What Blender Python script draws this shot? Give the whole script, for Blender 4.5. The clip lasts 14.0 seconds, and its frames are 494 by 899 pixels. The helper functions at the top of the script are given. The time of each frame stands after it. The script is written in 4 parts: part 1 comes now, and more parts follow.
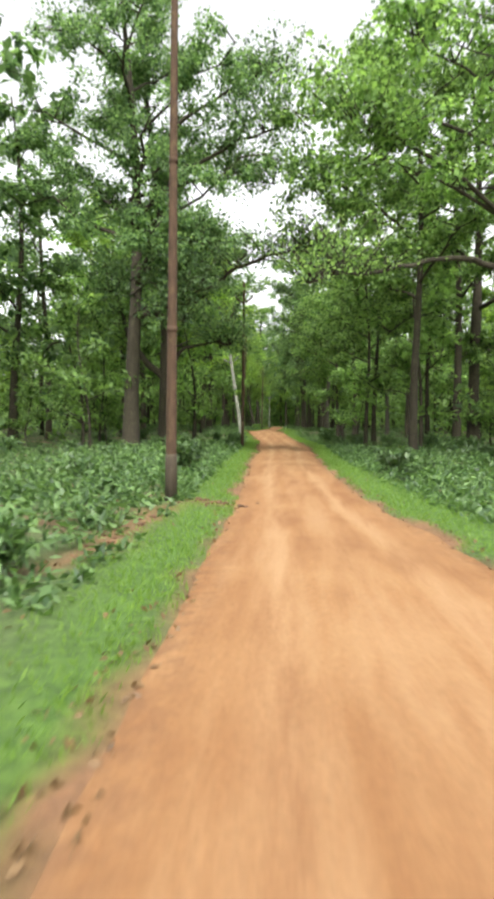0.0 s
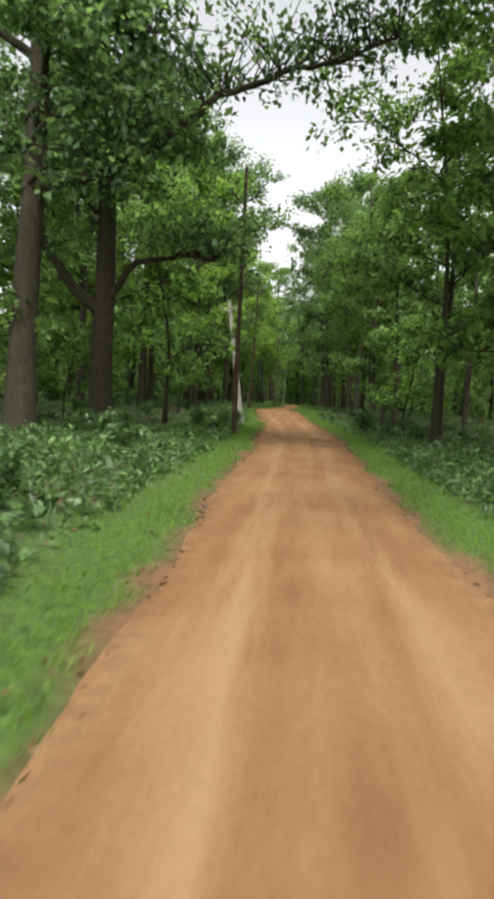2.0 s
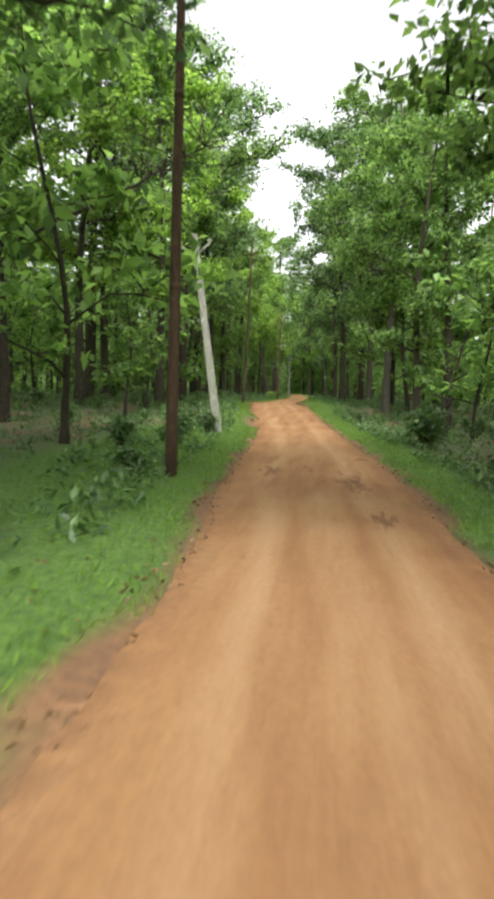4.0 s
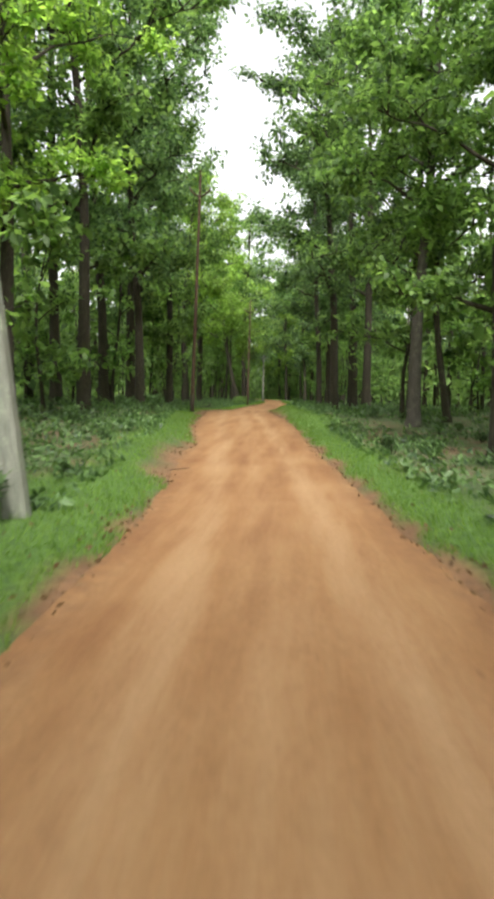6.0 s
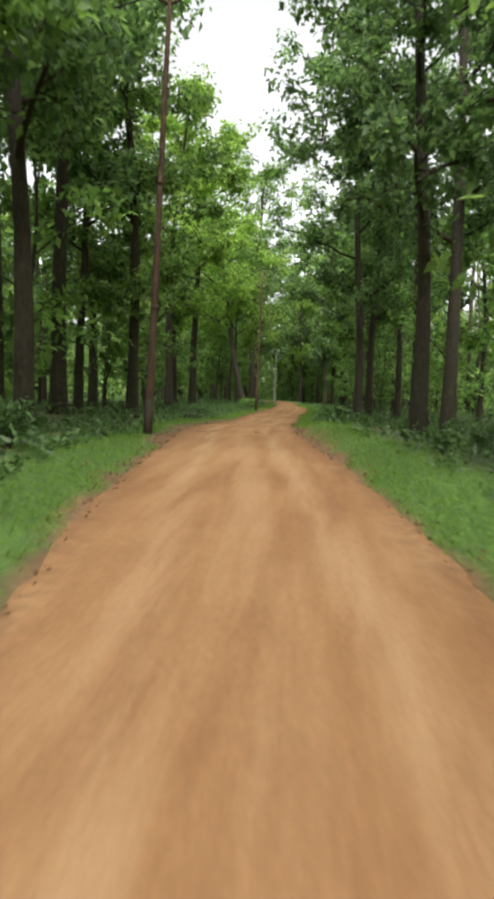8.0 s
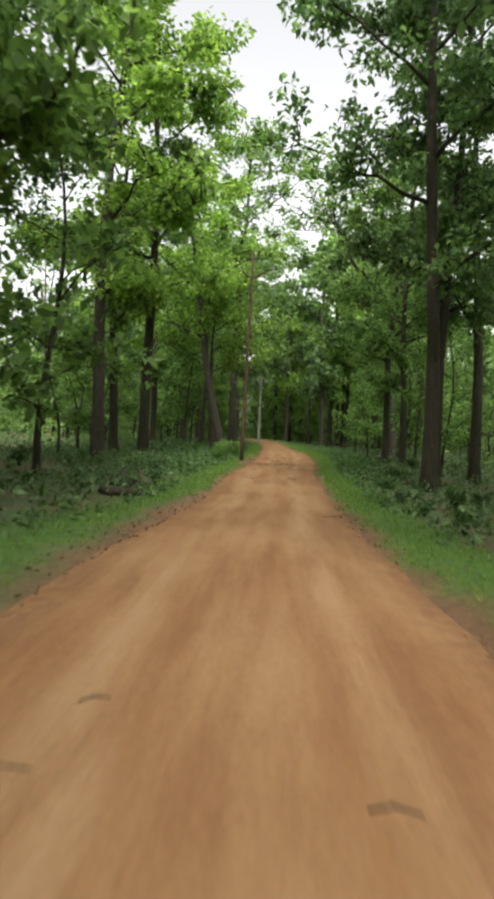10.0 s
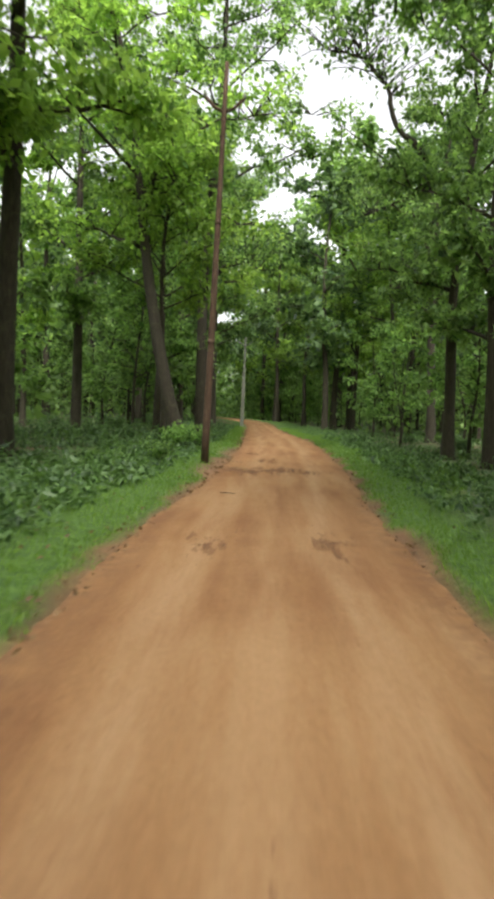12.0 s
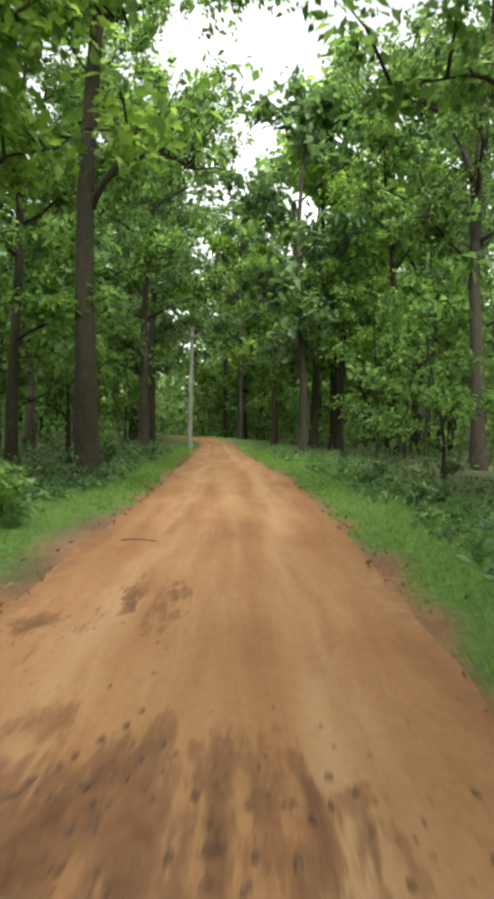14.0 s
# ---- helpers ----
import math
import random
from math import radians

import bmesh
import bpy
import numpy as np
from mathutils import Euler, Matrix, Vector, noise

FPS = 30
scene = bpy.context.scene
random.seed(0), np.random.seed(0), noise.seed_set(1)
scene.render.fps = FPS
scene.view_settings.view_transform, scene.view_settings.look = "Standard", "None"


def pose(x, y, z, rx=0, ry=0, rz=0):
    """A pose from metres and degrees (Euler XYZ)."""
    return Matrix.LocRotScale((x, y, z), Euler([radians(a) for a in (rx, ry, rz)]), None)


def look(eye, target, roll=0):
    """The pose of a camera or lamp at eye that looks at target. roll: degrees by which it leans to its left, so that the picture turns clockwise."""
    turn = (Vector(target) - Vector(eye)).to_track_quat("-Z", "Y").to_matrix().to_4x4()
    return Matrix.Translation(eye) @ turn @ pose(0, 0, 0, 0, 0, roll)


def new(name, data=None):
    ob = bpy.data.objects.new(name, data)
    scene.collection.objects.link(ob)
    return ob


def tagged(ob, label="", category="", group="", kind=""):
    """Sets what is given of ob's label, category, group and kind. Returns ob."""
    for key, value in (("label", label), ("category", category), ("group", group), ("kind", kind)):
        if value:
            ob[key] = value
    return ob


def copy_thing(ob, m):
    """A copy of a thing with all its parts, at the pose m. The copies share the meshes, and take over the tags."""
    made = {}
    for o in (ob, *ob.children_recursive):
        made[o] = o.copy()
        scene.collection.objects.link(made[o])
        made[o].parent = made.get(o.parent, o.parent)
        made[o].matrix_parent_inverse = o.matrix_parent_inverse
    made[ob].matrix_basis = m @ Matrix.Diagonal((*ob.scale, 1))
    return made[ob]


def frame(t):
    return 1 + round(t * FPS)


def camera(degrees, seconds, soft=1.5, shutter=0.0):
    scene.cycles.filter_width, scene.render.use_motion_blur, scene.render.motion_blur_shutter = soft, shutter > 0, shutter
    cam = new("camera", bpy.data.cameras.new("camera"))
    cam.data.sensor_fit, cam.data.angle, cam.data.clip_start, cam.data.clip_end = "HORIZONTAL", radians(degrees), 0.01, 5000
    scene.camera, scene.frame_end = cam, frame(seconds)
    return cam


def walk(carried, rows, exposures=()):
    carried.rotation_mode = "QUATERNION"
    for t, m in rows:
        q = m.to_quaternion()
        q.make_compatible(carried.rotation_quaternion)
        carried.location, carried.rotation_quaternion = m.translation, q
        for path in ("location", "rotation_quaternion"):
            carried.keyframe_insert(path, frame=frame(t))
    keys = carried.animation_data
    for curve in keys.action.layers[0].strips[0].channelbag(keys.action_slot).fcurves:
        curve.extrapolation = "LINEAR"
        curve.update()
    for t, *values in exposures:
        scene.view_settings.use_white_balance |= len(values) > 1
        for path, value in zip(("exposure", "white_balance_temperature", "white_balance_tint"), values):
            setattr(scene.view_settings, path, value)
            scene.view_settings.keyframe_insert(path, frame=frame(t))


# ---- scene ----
# ---- camera and its drive ----
LENS = 38.6
cam = camera(LENS, 14.0, soft=3.9, shutter=0.3)
PATH = [
    (0, look((2.555, 0.699, 1.387), (1.838, 10.667, 1.033), 0.17)),
    (0.5, look((2.399, 4.530, 1.385), (1.685, 14.486, 0.780), 0.02)),
    (1, look((2.347, 8.369, 1.383), (1.555, 18.314, 0.703), 0.57)),
    (1.5, look((2.229, 11.629, 1.321), (1.451, 21.577, 0.662), 1.58)),
    (2, look((2.220, 14.990, 1.338), (1.314, 24.926, 0.652), 2.51)),
    (2.2, look((2.240, 16.156, 1.395), (1.294, 26.087, 0.704), 2.34)),
    (4.3, look((1.782, 30.323, 1.534), (0.778, 40.234, 0.660), 1.04)),
    (4.5, look((1.806, 31.727, 1.498), (0.808, 41.636, 0.597), 0.84)),
    (5, look((1.816, 35.302, 1.473), (0.954, 45.219, 0.519), 0.42)),
    (5.5, look((1.788, 38.960, 1.440), (0.907, 48.873, 0.457), 0.03)),
    (6, look((1.522, 42.746, 1.451), (0.836, 52.695, 0.702), 0.47)),
    (6.2, look((1.423, 44.233, 1.485), (0.731, 54.209, 1.520), 0.80)),
    (6.5, look((1.332, 46.449, 1.493), (0.630, 56.422, 1.262), 1.36)),
    (7, look((1.171, 50.261, 1.484), (0.433, 60.208, 0.766), 1.31)),
    (7.2, look((1.068, 51.863, 1.528), (0.303, 61.801, 0.715), 1.11)),
    (9.3, look((-0.908, 69.368, 1.892), (-1.733, 79.320, 1.330), 2.67)),
    (9.5, look((-1.060, 71.006, 1.955), (-1.859, 80.962, 1.437), 2.71)),
    (10, look((-1.251, 74.781, 2.016), (-1.684, 84.769, 1.754), 2.29)),
    (10.5, look((-1.457, 78.501, 2.089), (-1.852, 88.493, 1.948), 1.80)),
    (11, look((-1.543, 82.260, 2.055), (-1.967, 92.245, 1.673), 1.70)),
    (11.5, look((-1.522, 85.959, 1.970), (-1.966, 95.934, 1.392), 1.71)),
    (12, look((-1.494, 89.923, 1.952), (-1.718, 99.906, 1.400), 2.25)),
    (12.5, look((-1.318, 93.492, 1.874), (-1.387, 103.482, 1.440), 1.78)),
    (13, look((-1.095, 97.028, 1.871), (-1.056, 107.020, 1.470), 1.63)),
    (13.5, look((-0.955, 100.632, 1.873), (-0.770, 110.625, 1.563), 1.01)),
    (14, look((-0.758, 103.741, 1.904), (-0.575, 113.735, 1.594), 0.96)),
]
EXPOSURES = [(0, 1.5), (0.5, 1.5), (1, 1.5), (1.5, 1.3), (2, 0.95), (2.2, 0.95), (4.3, 1.5), (4.5, 1.5), (5, 1.6), (5.5, 1.65), (6, 1.5), (6.5, 1.0), (7, 1.1), (7.2, 1.1),
             (9.3, 1.6), (9.5, 1.6), (10, 1.2), (10.5, 0.95), (11, 1.4), (11.5, 1.45), (12, 1.4), (12.5, 1.36), (13, 1.4), (13.5, 1.4), (14, 1.6)]
walk(cam, PATH, EXPOSURES)

# ---- world and light ----
world = bpy.data.worlds.new("overcast_sky")
scene.world = world
world.use_nodes = True
wn, wl = world.node_tree.nodes, world.node_tree.links
sky = wn.new("ShaderNodeTexSky")
sky.sky_type = "NISHITA"
sky.sun_disc = False
sky.sun_elevation, sky.sun_rotation = radians(54), radians(176)
sky.dust_density = 4.0
soft_sky = wn.new("ShaderNodeHueSaturation")
soft_sky.inputs["Saturation"].default_value = 0.08
wl.new(sky.outputs[0], soft_sky.inputs["Color"])
wl.new(soft_sky.outputs[0], wn["Background"].inputs["Color"])
wn["Background"].inputs["Strength"].default_value = 0.15
sun = new("sun", bpy.data.lights.new("sun", "SUN"))
sun.data.energy, sun.data.angle, sun.data.color = 1.5, radians(16), (1.0, 0.96, 0.9)
sun.matrix_world = look((0, 0, 30), (-1.5, 21.7, 0))


# ---- materials ----
def material(name, rough=0.9):
    m = bpy.data.materials.new(name)
    m.use_nodes = True
    n = m.node_tree.nodes
    b = n["Principled BSDF"]
    b.inputs["Roughness"].default_value = rough
    return m, n, m.node_tree.links, b


def rgba(c):
    return (*c, 1.0)


def ramp(n, l, source, stops):
    r = n.new("ShaderNodeValToRGB")
    e = r.color_ramp.elements
    while len(e) < len(stops):
        e.new(0.5)
    for k, (p, c) in zip(e, stops):
        k.position, k.color = p, rgba(c)
    l.new(source, r.inputs[0])
    return r.outputs[0]


def noise_tex(n, l, coord, scale, detail=4.0, rough=0.55):
    t = n.new("ShaderNodeTexNoise")
    t.inputs["Scale"].default_value = scale
    t.inputs["Detail"].default_value = detail
    t.inputs["Roughness"].default_value = rough
    l.new(coord, t.inputs["Vector"])
    return t.outputs["Fac"]


def mixed(n, l, fac, a, b, how="MIX"):
    m = n.new("ShaderNodeMix")
    m.data_type, m.blend_type = "RGBA", how
    for v, i in ((fac, 0), (a, 6), (b, 7)):
        if isinstance(v, (int, float)):
            m.inputs[i].default_value = v
        elif isinstance(v, tuple):
            m.inputs[i].default_value = rgba(v)
        else:
            l.new(v, m.inputs[i])
    return m.outputs[2]


def bumped(n, l, b, height, strength=0.4, distance=0.02):
    k = n.new("ShaderNodeBump")
    k.inputs["Strength"].default_value = strength
    k.inputs["Distance"].default_value = distance
    l.new(height, k.inputs["Height"])
    l.new(k.outputs[0], b.inputs["Normal"])


def leaf_material(name, dark, light, through_light=0.35, gloss=0.3):
    m, n, l, b = material(name, 0.5)
    b.inputs["Specular IOR Level"].default_value = gloss
    g = n.new("ShaderNodeNewGeometry")
    o = n.new("ShaderNodeObjectInfo")
    c = ramp(n, l, g.outputs["Random Per Island"], [(0.0, dark), (1.0, light)])
    shift = n.new("ShaderNodeHueSaturation")
    amount = n.new("ShaderNodeMapRange")
    amount.inputs["To Min"].default_value, amount.inputs["To Max"].default_value = 0.75, 1.25
    l.new(o.outputs["Random"], amount.inputs["Value"])
    l.new(amount.outputs[0], shift.inputs["Value"])
    l.new(c, shift.inputs["Color"])
    l.new(shift.outputs[0], b.inputs["Base Color"])
    t = n.new("ShaderNodeBsdfTranslucent")
    warm = mixed(n, l, 1.0, shift.outputs[0], (1.8, 1.85, 1.1), "MULTIPLY")
    l.new(warm, t.inputs["Color"])
    x = n.new("ShaderNodeMixShader")
    x.inputs[0].default_value = through_light
    l.new(b.outputs[0], x.inputs[1])
    l.new(t.outputs[0], x.inputs[2])
    l.new(x.outputs[0], n["Material Output"].inputs["Surface"])
    return m


def bark_material(name, dark, light):
    m, n, l, b = material(name, 0.95)
    tc = n.new("ShaderNodeTexCoord")
    mp = n.new("ShaderNodeMapping")
    mp.inputs["Scale"].default_value = (1, 1, 0.18)
    l.new(tc.outputs["Object"], mp.inputs["Vector"])
    fine = noise_tex(n, l, mp.outputs[0], 22, 5, 0.65)
    big = noise_tex(n, l, tc.outputs["Object"], 1.3, 3)
    c = ramp(n, l, fine, [(0.3, dark), (0.7, light)])
    c = mixed(n, l, mixed(n, l, 0.45, (0, 0, 0), big, "MIX"), c, tuple(0.55 * v for v in dark))
    spots = noise_tex(n, l, tc.outputs["Object"], 4.5, 6, 0.7)
    c = mixed(n, l, ramp(n, l, spots, [(0.54, (0, 0, 0)), (0.66, (0.45, 0.45, 0.45))]), c, (light[0] * 1.25, light[1] * 1.45, light[2] * 1.2))
    l.new(c, b.inputs["Base Color"])
    bumped(n, l, b, fine, 0.8, 0.03)
    return m


LEAF = leaf_material("leaf_green", (0.036, 0.074, 0.024), (0.225, 0.355, 0.118), 0.56)
LEAF_DARK = leaf_material("leaf_dark", (0.032, 0.066, 0.030), (0.180, 0.285, 0.125), 0.54)
LEAF_BRIGHT = leaf_material("leaf_bright", (0.070, 0.138, 0.028), (0.285, 0.420, 0.108), 0.6)
LEAF_DEEP = leaf_material("leaf_deep", (0.055, 0.100, 0.038), (0.212, 0.318, 0.118), 0.58)
SHRUB = leaf_material("shrub_leaf", (0.022, 0.055, 0.016), (0.125, 0.215, 0.068), 0.34, 0.6)
GRASS = leaf_material("grass_blade", (0.072, 0.142, 0.020), (0.142, 0.232, 0.036), 0.35)
LITTER = leaf_material("dry_leaf", (0.10, 0.06, 0.028), (0.20, 0.125, 0.06), 0.1)
MUD_CLOD = bark_material("mud_clod", (0.07, 0.036, 0.02), (0.17, 0.088, 0.045))
ROTTEN = bark_material("rotten_wood", (0.026, 0.02, 0.013), (0.085, 0.065, 0.042))
DRY_CLOD = bark_material("dry_clod", (0.12, 0.062, 0.03), (0.25, 0.14, 0.07))
BARK = bark_material("bark", (0.020, 0.0158, 0.009), (0.062, 0.051, 0.030))
BARK_PALE = bark_material("bark_pale", (0.05, 0.044, 0.035), (0.13, 0.113, 0.09))
POLE_RUST = bark_material("rusty_steel", (0.044, 0.025, 0.013), (0.105, 0.060, 0.034))
FOOTING = bark_material("stained_concrete", (0.045, 0.034, 0.023), (0.10, 0.076, 0.052))
CONCRETE = bark_material("concrete_pole", (0.16, 0.165, 0.13), (0.30, 0.305, 0.25))

m, n, l, b = material("soil", 0.95)
tc = n.new("ShaderNodeTexCoord")
big = noise_tex(n, l, tc.outputs["Object"], 0.7, 5)
fine = noise_tex(n, l, tc.outputs["Object"], 11, 6, 0.7)
litter = ramp(n, l, big, [(0.34, (0.06, 0.10, 0.028)), (0.5, (0.085, 0.12, 0.04)), (0.62, (0.15, 0.10, 0.055)), (0.75, (0.20, 0.12, 0.065))])
turf = ramp(n, l, fine, [(0.3, (0.045, 0.112, 0.015)), (0.7, (0.105, 0.196, 0.028))])
at = n.new("ShaderNodeAttribute")
at.attribute_name = "grass"
c = mixed(n, l, at.outputs["Fac"], litter, turf)
bare = n.new("ShaderNodeAttribute")
bare.attribute_name = "bare"
c = mixed(n, l, bare.outputs["Fac"], c, ramp(n, l, big, [(0.35, (0.15, 0.075, 0.035)), (0.65, (0.25, 0.13, 0.064))]))
c = mixed(n, l, 0.7, c, ramp(n, l, fine, [(0.3, (0.45, 0.45, 0.45)), (0.7, (1.2, 1.2, 1.1))]), "MULTIPLY")
l.new(c, b.inputs["Base Color"])
bumped(n, l, b, fine, 0.9, 0.06)
SOIL = m

m, n, l, b = material("red_dirt", 1.0)
b.inputs["Specular IOR Level"].default_value = 0.2
tc = n.new("ShaderNodeTexCoord")
mp = n.new("ShaderNodeMapping")
mp.inputs["Scale"].default_value = (1, 0.10, 1)
l.new(tc.outputs["Object"], mp.inputs["Vector"])
streak = noise_tex(n, l, mp.outputs[0], 3.0, 5, 0.6)
patch = noise_tex(n, l, tc.outputs["Object"], 0.45, 4)
fine = noise_tex(n, l, tc.outputs["Object"], 26, 6, 0.7)
clod = noise_tex(n, l, tc.outputs["Object"], 6, 5, 0.65)
c = ramp(n, l, streak, [(0.30, (0.178, 0.083, 0.036)), (0.50, (0.242, 0.126, 0.054)), (0.70, (0.307, 0.182, 0.090))])
c = mixed(n, l, 0.4, c, ramp(n, l, patch, [(0.35, (0.183, 0.083, 0.036)), (0.65, (0.290, 0.165, 0.077))]))
tr = n.new("ShaderNodeAttribute")
tr.attribute_name = "track"
pale = ramp(n, l, tr.outputs["Fac"], [(0.0, (0.25, 0.25, 0.25)), (0.25, (0.0, 0.0, 0.0)), (0.42, (0.6, 0.6, 0.6)), (0.6, (0.05, 0.05, 0.05)), (0.8, (0.0, 0.0, 0.0))])
pale = mixed(n, l, 1.0, pale, ramp(n, l, streak, [(0.35, (0.2, 0.2, 0.2)), (0.6, (1, 1, 1))]), "MULTIPLY")
c = mixed(n, l, pale, c, (0.355, 0.225, 0.121))
edge = ramp(n, l, tr.outputs["Fac"], [(0.68, (0, 0, 0)), (1.0, (0.85, 0.85, 0.85))])
c = mixed(n, l, mixed(n, l, 1.0, edge, ramp(n, l, clod, [(0.4, (0, 0, 0)), (0.6, (1, 1, 1))]), "MULTIPLY"), c, (0.141, 0.073, 0.039))
md = n.new("ShaderNodeAttribute")
md.attribute_name = "mud"
wet = n.new("ShaderNodeMath")
wet.operation = "MULTIPLY_ADD"
mp = n.new("ShaderNodeMapping")
mp.inputs["Scale"].default_value = (1, 0.14, 1)
l.new(tc.outputs["Object"], mp.inputs["Vector"])
rut_streak = noise_tex(n, l, mp.outputs[0], 8.0, 4, 0.6)
mud_streak = n.new("ShaderNodeMix")
mud_streak.data_type = "FLOAT"
mud_streak.inputs[0].default_value = 0.7
l.new(clod, mud_streak.inputs[2])
l.new(rut_streak, mud_streak.inputs[3])
l.new(mud_streak.outputs[0], wet.inputs[0])
wet.inputs[1].default_value = 5.0
wet.inputs[2].default_value = -3.25
both = n.new("ShaderNodeMath")
both.operation = "MULTIPLY_ADD"
both.inputs[1].default_value = 1.5
l.new(md.outputs["Fac"], both.inputs[0])
l.new(wet.outputs[0], both.inputs[2])
mask = ramp(n, l, both.outputs[0], [(0.02, (0, 0, 0)), (0.28, (0.55, 0.55, 0.55)), (0.7, (0.9, 0.9, 0.9))])
c = mixed(n, l, mask, c, ramp(n, l, clod, [(0.35, (0.082, 0.038, 0.018)), (0.65, (0.160, 0.080, 0.039))]))
c = mixed(n, l, 0.4, c, ramp(n, l, fine, [(0.3, (0.6, 0.6, 0.6)), (0.7, (1.25, 1.25, 1.25))]), "MULTIPLY")
l.new(c, b.inputs["Base Color"])
bumped(n, l, b, fine, 0.5, 0.02)
DIRT = m


m, n, l, b = material("ochre_puddle", 0.75)
b.inputs["Specular IOR Level"].default_value = 0.25
tc = n.new("ShaderNodeTexCoord")
l.new(ramp(n, l, noise_tex(n, l, tc.outputs["Object"], 7, 4), [(0.3, (0.17, 0.09, 0.036)), (0.7, (0.28, 0.165, 0.07))]), b.inputs["Base Color"])
PUDDLE = m


# ---- the lie of the land ----
def smooth(a, b, v):
    u = min(1.0, max(0.0, (v - a) / (b - a)))
    return u * u * (3 - 2 * u)


LEFT_EDGE = [(-39.91, 3.37), (5.05, 1.56), (12.55, 1.38), (20.04, 1.03), (27.04, 0.7), (34.54, 0.57), (38.03, 0.28), (42.5, 0.08), (52, -0.38), (57, -0.98), (60, -1.1), (65, -1.85), (74, -2.72), (78, -3.12), (81, -3.28), (90, -2.97), (97, -3.03), (104, -2.7), (110, -2.53), (116, -2.5), (128, -2.62), (136, -2.75), (142, -2.85), (150, -3.2), (160, -4.3), (175, -8), (240, -34)]
RIGHT_EDGE = [(-39.78, 6.56), (5.18, 4.76), (8.18, 4.54), (13.76, 3.94), (25.15, 3.48), (36.15, 3.36), (42.8, 3.2), (51, 2.6), (55, 2.35), (60, 2.0), (66, 1.6), (74.6, 0.7), (81, 0.2), (90, 0.14), (100, 0.25), (104, 0.5), (108, 0.68), (116, 0.8), (121, 0.76), (128, 0.3), (136, -0.2), (142, -0.5), (150, -0.7), (160, -1.4), (175, -4.7), (240, -30)]
GRADE = [(-40, 0.0), (0, 0.0), (15, 0.03), (30, 0.09), (45, 0.15), (54, 0.216), (58, 0.257), (62, 0.366), (66, 0.503), (70, 0.615), (73, 0.653), (76, 0.678), (79, 0.69), (82, 0.661), (86, 0.592), (90, 0.536), (95, 0.54), (105, 0.6), (120, 0.66), (135, 0.71), (150, 0.8), (180, 0.95), (240, 1.0)]


def along(table, y):
    """Smooth value of a table at y (Catmull-Rom)."""
    if y <= table[0][0]:
        return table[0][1]
    if y >= table[-1][0]:
        return table[-1][1]
    for i in range(len(table) - 1):
        if table[i][0] <= y <= table[i + 1][0]:
            break
    y1, a = table[i]
    y2, c = table[i + 1]
    y0, z0 = table[i - 1] if i else (2 * y1 - y2, 2 * a - c)
    y3, z3 = table[i + 2] if i + 2 < len(table) else (2 * y2 - y1, 2 * c - a)
    u, h = (y - y1) / (y2 - y1), y2 - y1
    ma, mc = (c - z0) / (y2 - y0) * h, (z3 - a) / (y3 - y1) * h
    return (2 * u**3 - 3 * u**2 + 1) * a + (u**3 - 2 * u**2 + u) * ma + (3 * u**2 - 2 * u**3) * c + (u**3 - u**2) * mc


EDGES = [(along(LEFT_EDGE, 0.1 * i - 40), along(RIGHT_EDGE, 0.1 * i - 40)) for i in range(2802)]
RISE = [along(GRADE, 0.1 * i - 40) for i in range(2802)]


def edges(y):
    u = min(2799.0, max(0.0, (y + 40) * 10))
    i = int(u)
    u -= i
    (a, c), (e, g) = EDGES[i], EDGES[i + 1]
    return a + (e - a) * u, c + (g - c) * u


def rise(y):
    u = min(2799.0, max(0.0, (y + 40) * 10))
    i = int(u)
    return RISE[i] + (RISE[i + 1] - RISE[i]) * (u - i)


def road_x(y):
    a, c = edges(y)
    return 0.5 * (a + c)


def road_half(y):
    a, c = edges(y)
    return 0.5 * (c - a)


def rough_at(x, y, s):
    return noise.noise(Vector((x * s, y * s, 3.7)))


def land(x, y):
    """Height of the soil beside and under the road."""
    off = x - road_x(y)
    d, w = abs(off), road_half(y)
    z = rise(y) + 0.06 * smooth(w - 0.15, w + 0.45, d) - 0.07 * (1 - smooth(w - 0.4, w + 0.05, d))
    z += (0.14 * rough_at(x, y, 0.22) + 0.05 * rough_at(x, y, 0.9)) * smooth(w + 0.3, w + 2.5, d)
    if off < 0:
        z += 0.18 * smooth(w + 1.0, w + 5.0, d) * smooth(40, 55, y) + 0.24 * smooth(w, w + 0.8, d) * smooth(51, 57, y) * (1 - smooth(68, 74, y))
    else:
        z += 0.22 * smooth(w, w + 0.6, d) * smooth(62, 68, y) * (1 - smooth(78, 84, y)) - 0.16 * smooth(w + 0.8, w + 3.0, d)
    return z


# ---- building helpers ----
def mesh_object(name, verts, faces, mat, parent=None, smooth_faces=False):
    me = bpy.data.meshes.new(name)
    me.from_pydata(verts, [], faces)
    me.materials.append(mat)
    if smooth_faces:
        me.polygons.foreach_set("use_smooth", [True] * len(me.polygons))
    ob = new(name, me)
    ob.parent = parent
    return ob


def empty(name, m=Matrix()):
    ob = new(name)
    ob.empty_display_size = 0.2
    ob.matrix_basis = m
    return ob


